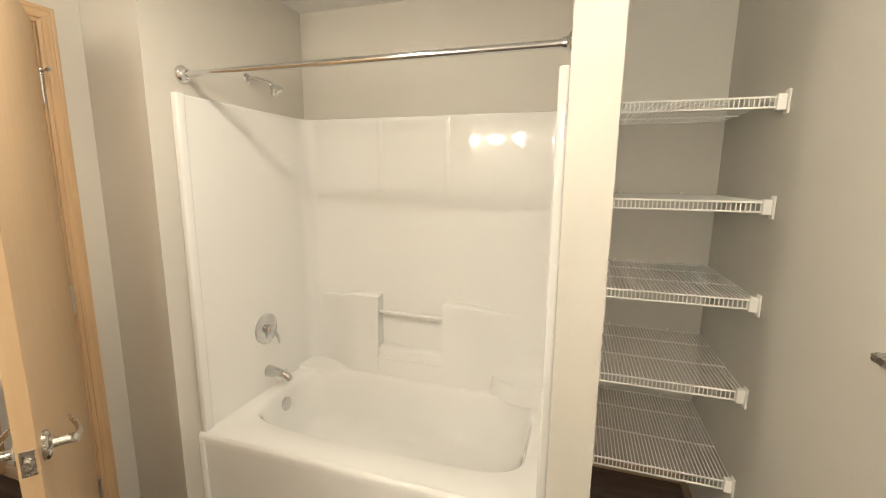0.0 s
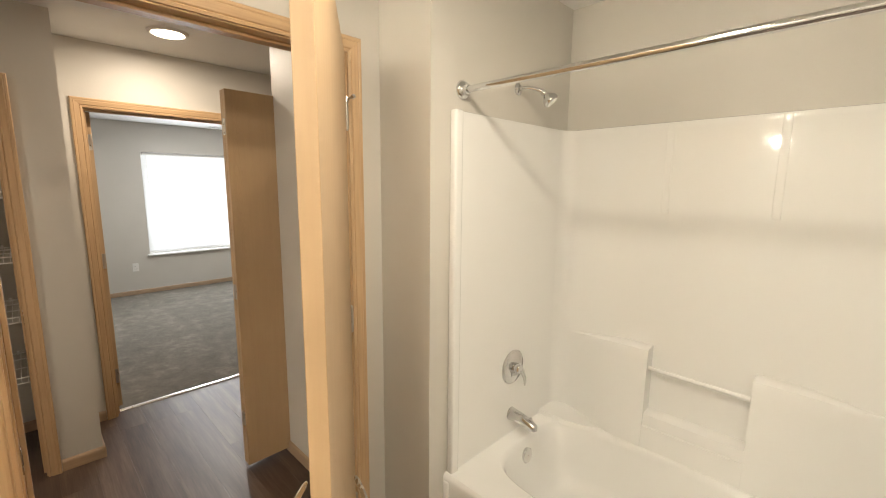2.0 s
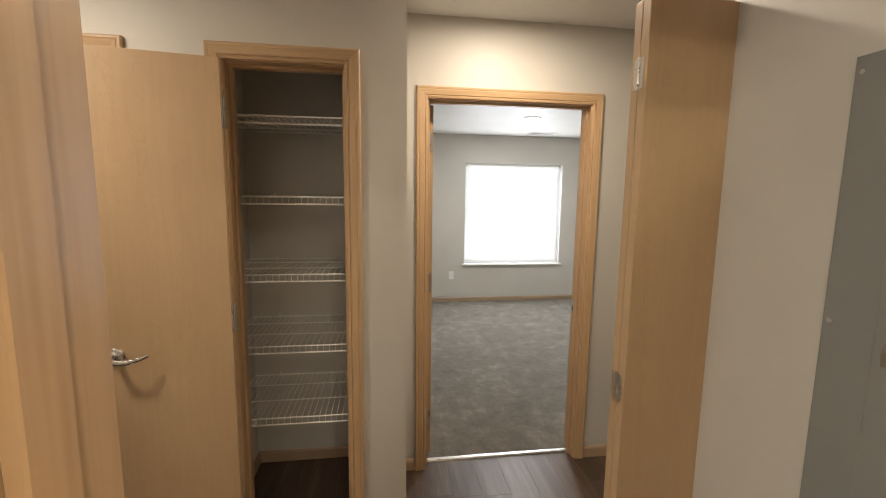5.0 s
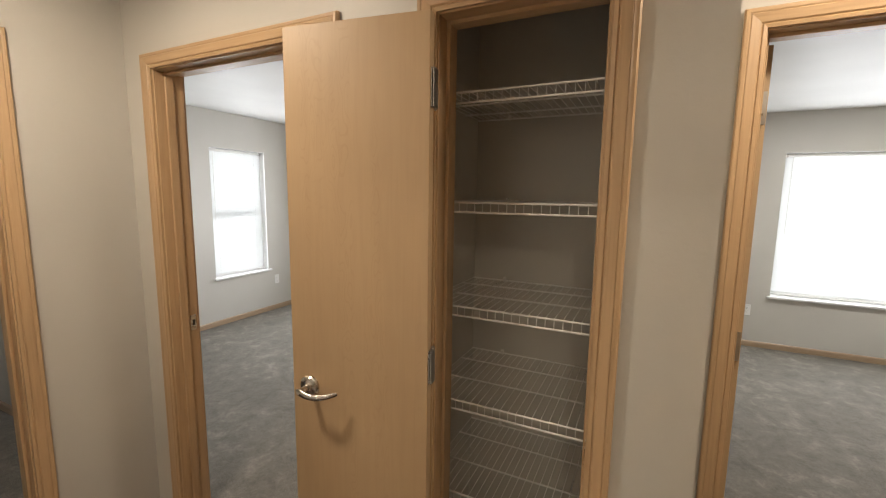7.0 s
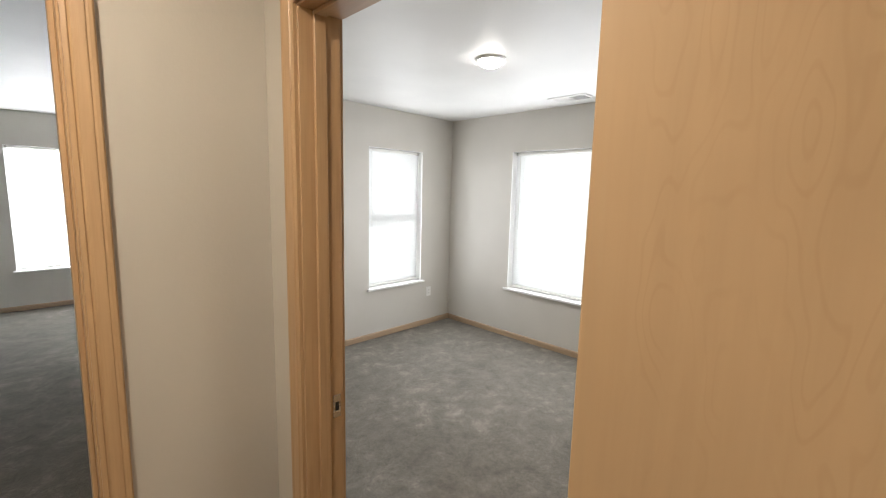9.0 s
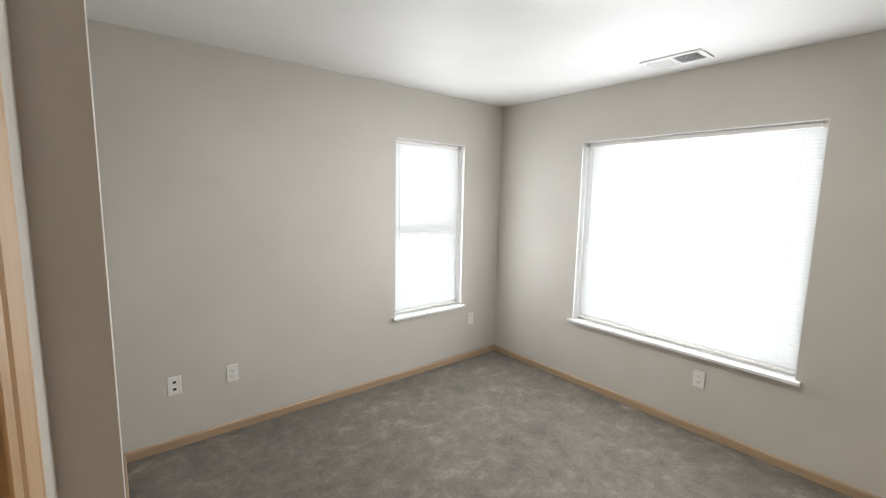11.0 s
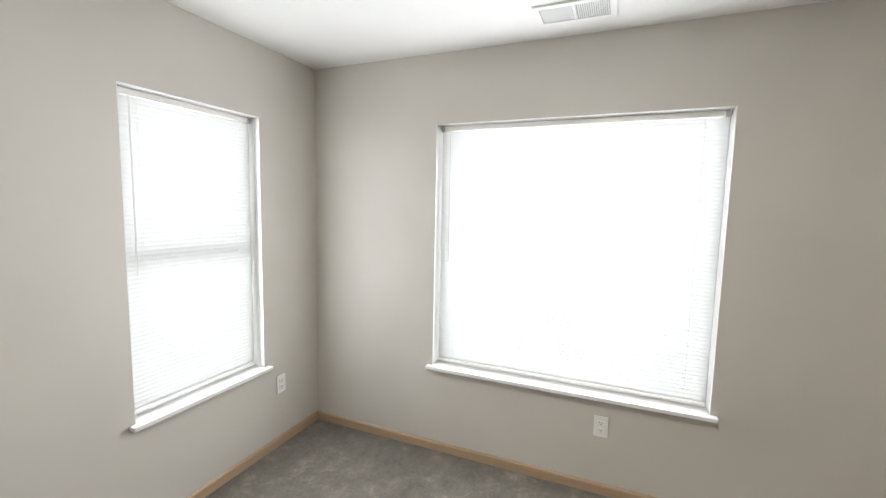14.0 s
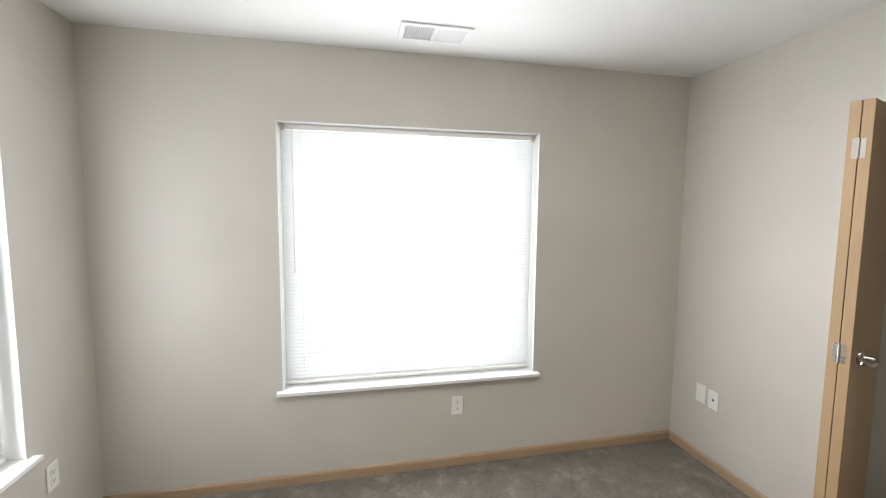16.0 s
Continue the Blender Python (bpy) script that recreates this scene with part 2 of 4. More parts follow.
PLASTIC = paint("white_plastic", (0.78, 0.77, 0.74), 0.3, 0.05)
VENT_DARK = material("vent_shadow", (0.5, 0.51, 0.52), 0.8)
SLAT = slat_material()
GLASS = glass_material()
# black of the jacks; on holes and slots it paints their dark inside
BLACK = material("jack_and_hole_black", (0.02, 0.02, 0.02), 0.7)
LAMP_HALL = glow("lit_hall_lens", (1.0, 0.84, 0.62), 12)
LAMP_ROOM = glow("lit_frosted_dome", (1.0, 0.98, 0.95), 42)
LAMP_BULB = glow("lit_bulb_glass", (1.0, 0.84, 0.62), 16)

# ---- mesh helpers ----


def box(bm, x0, x1, y0, y1, z0, z1):
    vs = [bm.verts.new((x, y, z)) for x in (x0, x1) for y in (y0, y1) for z in (z0, z1)]
    for f in ((0, 1, 3, 2), (4, 6, 7, 5), (0, 4, 5, 1), (2, 3, 7, 6), (0, 2, 6, 4), (1, 5, 7, 3)):
        bm.faces.new([vs[i] for i in f])
    return vs


def rounded(bm, w, segments=2):
    bmesh.ops.bevel(bm, geom=list(bm.edges), offset=w, segments=segments, profile=0.5, affect="EDGES", clamp_overlap=True)
    return bm


def boxed(x0, x1, y0, y1, z0, z1, bevel=0.0, segments=2):
    bm = bmesh.new()
    box(bm, x0, x1, y0, y1, z0, z1)
    if bevel:
        rounded(bm, bevel, segments)
    return bm


def tube(bm, points, radius, sides=12, cap=True):
    """A round bar through points; radius one number or one per point, or pairs for an oval section."""
    pts = [Vector(p) for p in points]
    rings = []
    up = Vector((0, 0, 1))
    for i, p in enumerate(pts):
        d = (pts[min(i + 1, len(pts) - 1)] - pts[max(i - 1, 0)]).normalized()
        ref = up if abs(d.dot(up)) < 0.95 else Vector((0, 1, 0))
        a = d.cross(ref).normalized()
        b = a.cross(d).normalized()
        r = radius[i] if isinstance(radius, (list, tuple)) else radius
        ra, rb = r if isinstance(r, (list, tuple)) else (r, r)
        rings.append([bm.verts.new(p + a * ra * math.cos(2 * math.pi * k / sides) + b * rb * math.sin(2 * math.pi * k / sides)) for k in range(sides)])
    for r0, r1 in zip(rings, rings[1:]):
        for k in range(sides):
            bm.faces.new((r0[k], r0[(k + 1) % sides], r1[(k + 1) % sides], r1[k]))
    if cap:
        bm.faces.new(list(reversed(rings[0])))
        bm.faces.new(rings[-1])
    return bm


def turned(bm, profile, m=Matrix(), sides=32):
    """A solid of revolution about local z; profile is (radius, z) from bottom to top."""
    rings = []
    for r, z in profile:
        rings.append([bm.verts.new(m @ Vector((r * math.cos(2 * math.pi * k / sides), r * math.sin(2 * math.pi * k / sides), z))) for k in range(sides)])
    for r0, r1 in zip(rings, rings[1:]):
        for k in range(sides):
            bm.faces.new((r0[k], r0[(k + 1) % sides], r1[(k + 1) % sides], r1[k]))
    bm.faces.new(list(reversed(rings[0])))
    bm.faces.new(rings[-1])
    return bm


def mesh_of(name, bm, mat, smooth=False):
    bmesh.ops.recalc_face_normals(bm, faces=list(bm.faces))
    me = bpy.data.meshes.new(name)
    bm.to_mesh(me)
    bm.free()
    me.materials.append(mat)
    if smooth:
        for p in me.polygons:
            p.use_smooth = True
        me.set_sharp_from_angle(angle=radians(38))
    return me


def part(name, bm, mat, parent, label="", smooth=False):
    ob = new(name, mesh_of(name, bm, mat, smooth))
    ob.parent = parent
    return tagged(ob, label)


def thing(name, label, category, m=Matrix(), group="", kind=""):
    ob = new(name)
    ob.empty_display_size = 0.1
    ob.matrix_world = m
    return tagged(ob, label, category, group, kind)


def solid(name, bm, mat, label, category, kind="structure", smooth=False):
    return tagged(new(name, mesh_of(name, bm, mat, smooth)), label, category, "", kind)


# ---- the large structure ----


def wall(name, along, a0, a1, b0, b1, holes=(), label="greige painted drywall", z1=CEIL):
    """A wall of thickness b0..b1 that runs along x or y from a0 to a1; holes are (from, to, bottom, top)."""
    bm = bmesh.new()

    def put(p0, p1, q0, q1):
        if p1 - p0 > 1e-4 and q1 - q0 > 1e-4:
            if along == "x":
                box(bm, p0, p1, b0, b1, q0, q1)
            else:
                box(bm, b0, b1, p0, p1, q0, q1)
    at = a0
    for h0, h1, hz0, hz1 in sorted(holes):
        put(at, h0, 0, z1)
        put(h0, h1, 0, hz0)
        put(h0, h1, hz1, z1)
        at = h1
    put(at, a1, 0, z1)
    bmesh.ops.remove_doubles(bm, verts=list(bm.verts), dist=1e-5)
    return solid(name, bm, WALL, label + " wall", "wall")


J = 0.018            # jamb board
HEAD = 2.035         # clear height of the door openings
BATH = (0.217, 1.174)
BED1 = (0.609, 1.491)
BED2 = (-1.485, -0.600)
LINEN = (-0.203, 0.232)
LIVING = (-1.988, -1.118)
WZ = (0.49, 2.03)      # living room windows: foot and head
WZ1 = (0.545, 2.005)   # far bedroom
WZ2 = (0.543, 2.037)   # second bedroom


BATH_HEAD = 2.06


def gap(c, head=HEAD):
    return (c[0] - J, c[1] + J, 0, head + J)


wall("wall_bath_west", "y", -1.97, 1.33, -0.97, -0.85, [gap(BATH, BATH_HEAD)])
wall("wall_tub_west", "y", 1.33, 2.41, -0.97, -0.556)
wall("wall_tub_back", "x", -0.556, 0.96, 2.29, 2.41)
wall("wall_tub_east", "y", 1.33, 2.41, 0.96, 1.09)
wall("wall_shelf_back", "x", 1.09, 1.60, 2.33, 2.45)
wall("wall_bath_east", "y", -1.97, 2.45, 1.60, 1.72)
wall("wall_bath_south", "x", -0.85, 1.60, -1.97, -1.85)
wall("wall_hall_north", "x", -1.73, -0.97, 1.279, 1.40)
wall("wall_hall_closet", "y", 1.40, 2.62, -1.73, -1.61)
wall("wall_hall_end", "x", -2.90, -1.73, 2.50, 2.62)
wall("wall_bedroom_one_east", "y", 0.375, 3.55, -3.015, -2.90, [gap(BED1)])
wall("wall_linen_north", "x", -2.90, -2.42, 0.375, 0.475)
wall("wall_hall_west", "y", -1.79, 0.375, -2.535, -2.42, [gap(LINEN), gap(BED2)])
wall("wall_bedroom_two_east", "y", -4.31, -1.79, -2.597, -2.502)
wall("wall_linen_back", "y", -0.50, 0.375, -3.19, -3.07)
wall("wall_linen_south", "x", -3.07, -2.525, -0.50, -0.342)
wall("wall_bedroom_two_north", "x", -5.664, -2.525, -0.62, -0.50, [(-4.715, -3.50, 0, 2.02)])
wall("wall_bedroom_closet", "x", -5.664, -3.19, 0.10, 0.20)
wall("wall_bedroom_closet", "y", -0.50, 0.10, -4.80, -4.73)
wall("wall_bedroom_one_south", "x", -6.77, -3.005, 0.42, 0.50)
wall("wall_bedroom_one_west", "y", 0.50, 3.55, -6.77, -6.62, [(1.517, 2.962, *WZ1)])
wall("wall_bedroom_one_north", "x", -6.62, -3.005, 3.43, 3.55)
wall("wall_bedroom_two_west", "y", -4.199, 0.20, -5.814, -5.664, [(-3.152, -1.653, *WZ2)])
wall("wall_bedroom_two_south", "x", -5.664, -2.597, -4.199, -4.049, [(-5.186, -4.446, *WZ2)])
wall("wall_hall_south", "x", -2.42, -0.97, -1.79, -1.68, [gap(LIVING)])
wall("wall_living_west", "y", -7.88, -4.31, -3.18, -3.03, [(-6.88, -5.95, *WZ)])
wall("wall_living_north", "x", -3.18, -2.597, -4.31, -4.199)
wall("wall_living_south", "x", -3.03, 1.72, -7.88, -7.73, [(-2.55, -1.83, *WZ)])
wall("wall_living_east", "y", -7.73, -1.97, 1.56, 1.68)

for nm, x0, x1, y0, y1 in (("ceiling_bath", -0.97, 1.72, -1.97, 2.45), ("ceiling_hall", -2.535, -0.97, -1.79, 0.375), ("ceiling_hall_end", -3.015, -0.97, 0.375, 2.62),
                           ("ceiling_linen", -3.19, -2.535, -0.125, 0.375),
                           ("ceiling_bedroom_two", -5.814, -2.535, -4.31, -0.125),
                           ("ceiling_bedroom_closet", -5.814, -3.19, -0.125, 0.375), ("ceiling_living", -2.535, 1.72, -4.31, -1.97), ("ceiling_living_bay", -3.18, 1.72, -7.88, -4.31)):
    solid(nm, boxed(x0, x1, y0, y1, CEIL, CEIL + 0.08), CEILING, "white textured plaster ceiling", "ceiling")
solid("ceiling_bedroom_one", boxed(-6.77, -3.015, 0.50, 3.55, LOW_CEIL, CEIL + 0.08), CEILING, "white textured plaster ceiling", "ceiling")
solid("ceiling_passage", boxed(-2.535, -0.97, -1.97, -1.79, CEIL, CEIL + 0.08), CEILING, "white textured plaster ceiling", "ceiling")

# one ground slab under the whole flat
solid("ground", boxed(-9, 4, -10, 6, -0.16, -0.012), SUBFLOOR, "concrete slab under the floor coverings", "floor")


def carpet(name, x0, x1, y0, y1):
    bm = boxed(x0, x1, y0, y1, -0.012, 0.008)
    return solid(name, bm, CARPET, "grey-beige cut-pile carpet with brushed patches", "carpet")


carpet("carpet_bedroom_one", -6.62, -2.965, 0.50, 3.43)
carpet("carpet_bedroom_two", -5.664, -2.475, -4.049, -0.60)
carpet("carpet_bedroom_closet", -5.664, -3.19, -0.60, 0.10)
carpet("carpet_living", -2.474, 1.56, -4.31, -1.71)
carpet("carpet_living", -3.03, 1.56, -7.73, -4.31)

# ---- door frames ----
CASING = [(0.0, 0.0), (0.0, 0.009), (0.009, 0.0115), (0.012, 0.0085), (0.016, 0.013), (0.039, 0.0165), (0.042, 0.0145), (0.046, 0.0165), (0.053, 0.0165), (0.057, 0.012), (0.057, 0.0)]


def strip(profile, p, q, across, out, cut_p=0.0, cut_q=0.0):
    """Sweeps a profile (across, out) from p to q; cut_p and cut_q shear the ends into mitres."""
    bm = bmesh.new()
    p, q, across, out = Vector(p), Vector(q), Vector(across), Vector(out)
    d = (q - p).normalized()
    ends = []
    for at, cut in ((p, cut_p), (q, cut_q)):
        ends.append([bm.verts.new(at + across * u + out * w + d * u * cut) for u, w in profile])
    n = len(profile)
    for i in range(n):
        bm.faces.new((ends[0][i], ends[0][(i + 1) % n], ends[1][(i + 1) % n], ends[1][i]))
    bm.faces.new(list(reversed(ends[0])))
    bm.faces.new(ends[1])
    return bm


def door_frame(name, along, c, b0, b1, stop_at, strike=None, head=HEAD, strike_z=0.895):
    """Oak jambs, stops and mitred casings round an opening c in a wall of thickness b0..b1."""
    fr = thing(name, "oak door frame with moulded mitred casing", "door frame", kind="structure")

    def P(a, b, z):
        return (a, b, z) if along == "x" else (b, a, z)

    def block(nm, a0, a1, q0, q1, z0, z1, mat):
        v0, v1 = P(a0, q0, z0), P(a1, q1, z1)
        lo = [min(s, t) for s, t in zip(v0, v1)]
        hi = [max(s, t) for s, t in zip(v0, v1)]
        return part(nm, boxed(lo[0], hi[0], lo[1], hi[1], lo[2], hi[2], 0.0015, 1), mat, fr)
    level = OAK_X if along == "x" else OAK_Y
    e = 0.002
    block("jamb", c[0] - J + 0.001, c[0], b0 - e, b1 + e, 0.0, head + J - 0.001, OAK_Z)
    block("jamb", c[1], c[1] + J - 0.001, b0 - e, b1 + e, 0.0, head + J - 0.001, OAK_Z)
    block("head_jamb", c[0], c[1], b0 - e, b1 + e, head, head + J - 0.001, level)
    s0, s1 = stop_at
    block("stop", c[0], c[0] + 0.011, s0, s1, 0.0, head, OAK_Z)
    block("stop", c[1] - 0.011, c[1], s0, s1, 0.0, head, OAK_Z)
    block("stop", c[0] + 0.011, c[1] - 0.011, s0, s1, head - 0.011, head, level)
    for face, sign in ((b0, -1), (b1, 1)):
        out = P(0, sign, 0)
        f = face + sign * 0.0025
        r = 0.005
        part("casing", strip(CASING, P(c[0] - r, f, 0.0), P(c[0] - r, f, head + r), P(-1, 0, 0), out, 0, 1), OAK_Z, fr)
        part("casing", strip(CASING, P(c[1] + r, f, 0.0), P(c[1] + r, f, head + r), P(1, 0, 0), out, 0, 1), OAK_Z, fr)
        part("casing", strip(CASING, P(c[0] - r, f, head + r), P(c[1] + r, f, head + r), (0, 0, 1), out, -1, 1), level, fr)
    if strike:
        side, b = strike
        a = c[0] if side == 0 else c[1]
        s = 1 if side == 0 else -1
        block("strike_plate", a, a + s * 0.0022, b - 0.013, b + 0.013, strike_z - 0.035, strike_z + 0.035, NICKEL)
        # raised black block painted in for the shade inside the bolt hole
        block("strike_hole", a + s * 0.0022, a + s * 0.0026, b - 0.006, b + 0.006, strike_z - 0.013, strike_z + 0.013, BLACK)
    return fr


door_frame("door_frame_bath", "y", BATH, -0.97, -0.85, (-0.925, -0.892), (0, -0.87), BATH_HEAD)
door_frame("door_frame_bedroom_one", "y", BED1, -3.015, -2.90, (-2.968, -2.935), (1, -2.997))
door_frame("door_frame_bedroom_two", "y", BED2, -2.535, -2.42, (-2.490, -2.457), (0, -2.515), strike_z=0.965)
door_frame("door_frame_linen", "y", LINEN, -2.535, -2.42, (-2.498, -2.465), (1, -2.44))
door_frame("door_frame_living", "x", LIVING, -1.79, -1.68, (-1.745, -1.712))

# ---- doors ----


def lever(parent, x, z, face, sign, toward):
    """A lever handle on a door face: rose, neck and a curved, tapering grip."""
    h = part("handle", turned(bmesh.new(), [(0.001, 0.0), (0.033, 0.0), (0.033, 0.006), (0.029, 0.011), (0.014, 0.014), (0.012, 0.016)],
                              pose(x, face, z, -90 * sign, 0, 0)), NICKEL, parent, "satin nickel lever handle", True)
    bm = bmesh.new()
    tube(bm, [(x, face + sign * 0.008, z), (x, face + sign * 0.030, z), (x, face + sign * 0.050, z)], [0.012, 0.0105, 0.011], 16)
    part("neck", bm, NICKEL, h, "", True)
    bm = bmesh.new()
    pts, rad = [], []
    for i in range(13):
        k = i / 12
        pts.append((x + toward * (-0.016 + 0.132 * k), face + sign * (0.050 + 0.010 * math.sin(k * math.pi) - 0.016 * k * k), z - 0.012 * math.sin(k * math.pi) + 0.004))
        rad.append((0.0075 - 0.0025 * k, 0.0125 - 0.0055 * k) if 0 < i < 12 else (0.003, 0.005))
    tube(bm, pts, rad, 14)
    part("grip", bm, NICKEL, h, "", True)
    return h


def hinge(parent, z, x=0.0, y=0.0, flip=1):
    bm = bmesh.new()
    for i in range(3):
        tube(bm, [(x, y, z - 0.05 + 0.0335 * i), (x, y, z - 0.05 + 0.0335 * i + 0.032)], 0.0068, 12)
    tube(bm, [(x, y, z + 0.0505), (x, y, z + 0.056)], [0.0058, 0.003], 10)
    tube(bm, [(x, y, z - 0.056), (x, y, z - 0.0505)], [0.003, 0.0058], 10)
    box(bm, x, x + 0.003, y, y + flip * 0.032, z - 0.05, z + 0.05)
    box(bm, x - 0.006, x - 0.0035, y, y + flip * 0.032, z - 0.05, z + 0.05)
    return part("hinge", bm, STEEL, parent, "steel butt hinge", True)


def hinged_door(name, label, m, w, lever_z=0.95, knuckle=-1, levers=(1, 1), thick=0.035, tall=2.030):
    """A flush oak-veneer door. Local x runs from the hinge to the free edge; y is the thickness; knuckles on the side `knuckle`."""
    d = thing(name, label, "door", m)
    y0, y1 = (0.002, 0.002 + thick) if knuckle < 0 else (-0.002 - thick, -0.002)
    part("leaf", boxed(0.004, w, y0, y1, 0.014, tall, 0.0018, 2), DOOR, d)
    for z in (0.24, 1.06, 1.84):
        hinge(d, z, 0.0, 0.0, -knuckle)
    if levers[0]:
        lever(d, w - 0.062, lever_z, y0, -1, -1)
    if levers[1]:
        lever(d, w - 0.062, lever_z, y1, 1, -1)
    ym = (y0 + y1) / 2
    latch = part("latch_plate", boxed(w - 0.0005, w + 0.0016, ym - 0.0125, ym + 0.0125, lever_z - 0.029, lever_z + 0.029, 0.0006, 1), NICKEL, d, "nickel latch plate with its bolt")
    part("latch_bolt", boxed(w + 0.001, w + 0.011, ym - 0.006, ym + 0.006, lever_z - 0.010, lever_z + 0.010, 0.002, 2), NICKEL, latch)
    return d


def aim(x0, y0, x1, y1):
    return pose(x0, y0, 0, 0, 0, math.degrees(math.atan2(y1 - y0, x1 - x0)))


hinged_door("bathroom_door", "flush oak veneer door with lever handles, standing half open into the bathroom", aim(-0.830, 1.163, -0.018, 0.598), 0.965, knuckle=1, tall=2.054)
bath_door = bpy.data.objects["bathroom_door"]
bm = bmesh.new()
tube(bm, [(0.0, 0.0, 1.897), (0.030, 0.022, 1.897)], 0.004, 10)
turned(bm, [(0.008, 0.0), (0.008, 0.012), (0.005, 0.014)], pose(0.030, 0.022, 1.897, -40, 50, 0), 14)
tube(bm, [(0.0, 0.0, 1.885), (0.0, 0.0, 1.905)], 0.009, 12)
part("hinge_pin_stop", bm, CHROME, bath_door, "chrome hinge-pin door stop", True)
hinged_door("linen_closet_door", "narrow flush oak veneer door, swung wide open against the wall", aim(-2.405, -0.205, -2.337, -0.640), 0.458, levers=(1, 1), knuckle=-1)
hinged_door("bedroom_door", "flush oak veneer door with lever handles, open into the carpeted bedroom", aim(-2.542, -0.608, -3.36, -0.815), 0.86, 0.985, knuckle=-1)
hinged_door("bedroom_door", "flush oak veneer door, open flat along the bedroom wall", aim(-3.022, 0.613, -3.90, 0.585), 0.85, knuckle=1)


def bifold(name, label, m, w, top, knob_z=None, thick=0.031):
    """Two narrow panels folded face to face. Local x runs from the wall to the nose, y is the thickness."""
    d = thing(name, label, "folding door", m)
    back = thick + 0.0025
    for y0 in (0.0, back):
        part("panel", boxed(0.0, w, y0, y0 + thick, 0.026, top, 0.002, 2), DOOR, d)
    for z in (0.3, 1.02, top - 0.18):
        bm = bmesh.new()
        tube(bm, [(w + 0.001, back - 0.0013, z - 0.04), (w + 0.001, back - 0.0013, z + 0.04)], 0.005, 10)
        box(bm, w - 0.0005, w + 0.0012, back - 0.021, back + 0.019, z - 0.038, z + 0.038)
        part("hinge", bm, STEEL, d, "steel folding-door hinge", True)
    bm = bmesh.new()
    tube(bm, [(0.02, 0.015, 0.0), (0.02, 0.015, 0.03)], 0.006, 10)
    box(bm, 0.0, 0.05, 0.002, 0.03, 0.0, 0.006)
    part("floor_pivot", bm, STEEL, d)
    if knob_z:
        lever(d, w - 0.10, knob_z, back + thick, 1, 1)
    return d


bifold("folding_closet_door", "narrow oak folding door, folded open beside the hall corner", aim(-1.779, 1.345, -1.775, 1.035), 0.31, 2.045)
bifold("folding_closet_door", "oak folding closet door with a nickel lever, folded open", aim(-4.697, -0.510, -4.557, -0.892), 0.407, 2.0, 1.0, 0.035)

# ---- baseboards ----
BASE = [(0.0, 0.0), (0.0, 0.012), (0.050, 0.012), (0.058, 0.010), (0.066, 0.004), (0.066, 0.0)]


def baseboard(x0, y0, x1, y1, nx, ny):
    mat = BASE_X if abs(x1 - x0) > abs(y1 - y0) else BASE_Y
    z = 0.002
    bm = strip(BASE, (x0 + nx * 0.001, y0 + ny * 0.001, z), (x1 + nx * 0.001, y1 + ny * 0.001, z), (0, 0, 1), (nx, ny, 0))
    return solid("baseboard", bm, mat, "low oak baseboard along the wall", "baseboard")


K = 0.064
for seg in (
    (-0.85, -1.85, -0.85, BATH[0] - K, 1, 0), (-0.85, BATH[1] + K, -0.85, 1.33, 1, 0), (-0.85, 1.33, -0.556, 1.33, 0, -1),
    (0.96, 1.33, 1.09, 1.33, 0, -1), (1.09, 1.33, 1.09, 2.33, 1, 0), (1.09, 2.33, 1.60, 2.33, 0, -1), (1.60, -1.85, 1.60, 2.33, -1, 0),
    (-1.742, 1.279, -0.97, 1.279, 0, -1), (-0.97, 1.279, -0.97, BATH[1] + K, -1, 0), (-0.97, BATH[0] - K, -0.97, -1.68, -1, 0),
    (-2.90, 0.475, -2.90, BED1[0] - K, 1, 0), (-2.90, BED1[1] + K, -2.90, 2.50, 1, 0), (-2.90, 0.475, -2.408, 0.475, 0, 1),
    (-2.42, 0.487, -2.42, LINEN[1] + K, 1, 0), (-2.42, LINEN[0] - K, -2.42, BED2[1] + K, 1, 0), (-2.42, BED2[0] - K, -2.42, -1.68, 1, 0),
    (-2.42, -1.68, LIVING[0] - K, -1.68, 0, 1), (-3.07, -0.342, -3.07, 0.375, 1, 0), (-3.07, -0.342, -2.525, -0.342, 0, 1), (-3.07, 0.375, -2.525, 0.375, 0, -1),
    (-6.62, 0.50, -6.62, 3.43, 1, 0), (-6.62, 3.43, -3.005, 3.43, 0, -1), (-6.62, 0.50, -3.005, 0.50, 0, 1), (-3.015, BED1[1] + K, -3.015, 3.43, -1, 0),
    (-5.664, -4.049, -5.664, -0.62, 1, 0), (-5.664, -4.049, -2.597, -4.049, 0, 1), (-5.664, -0.62, -4.72, -0.62, 0, -1), (-3.495, -0.62, -2.525, -0.62, 0, -1), (-2.597, -4.049, -2.597, -1.79, -1, 0), (-2.535, -1.79, -2.535, BED2[0] - K, -1, 0),
    (-3.03, -7.73, -3.03, -4.31, 1, 0), (-3.03, -7.73, 1.56, -7.73, 0, 1), (-2.502, -4.31, -2.502, -1.79, 1, 0),
):
    baseboard(*seg)

# bright strip where the plank floor meets the bedroom carpet
solid("threshold_strip", strip([(0, 0), (0, 0.004), (0.006, 0.009), (0.016, 0.010), (0.026, 0.008), (0.03, 0.0)], (-2.985, BED1[0], 0.001), (-2.985, BED1[1], 0.001), (1, 0, 0), (0, 0, 1)), ALU,
      "aluminium carpet threshold strip", "threshold")

# ---- windows and blinds ----


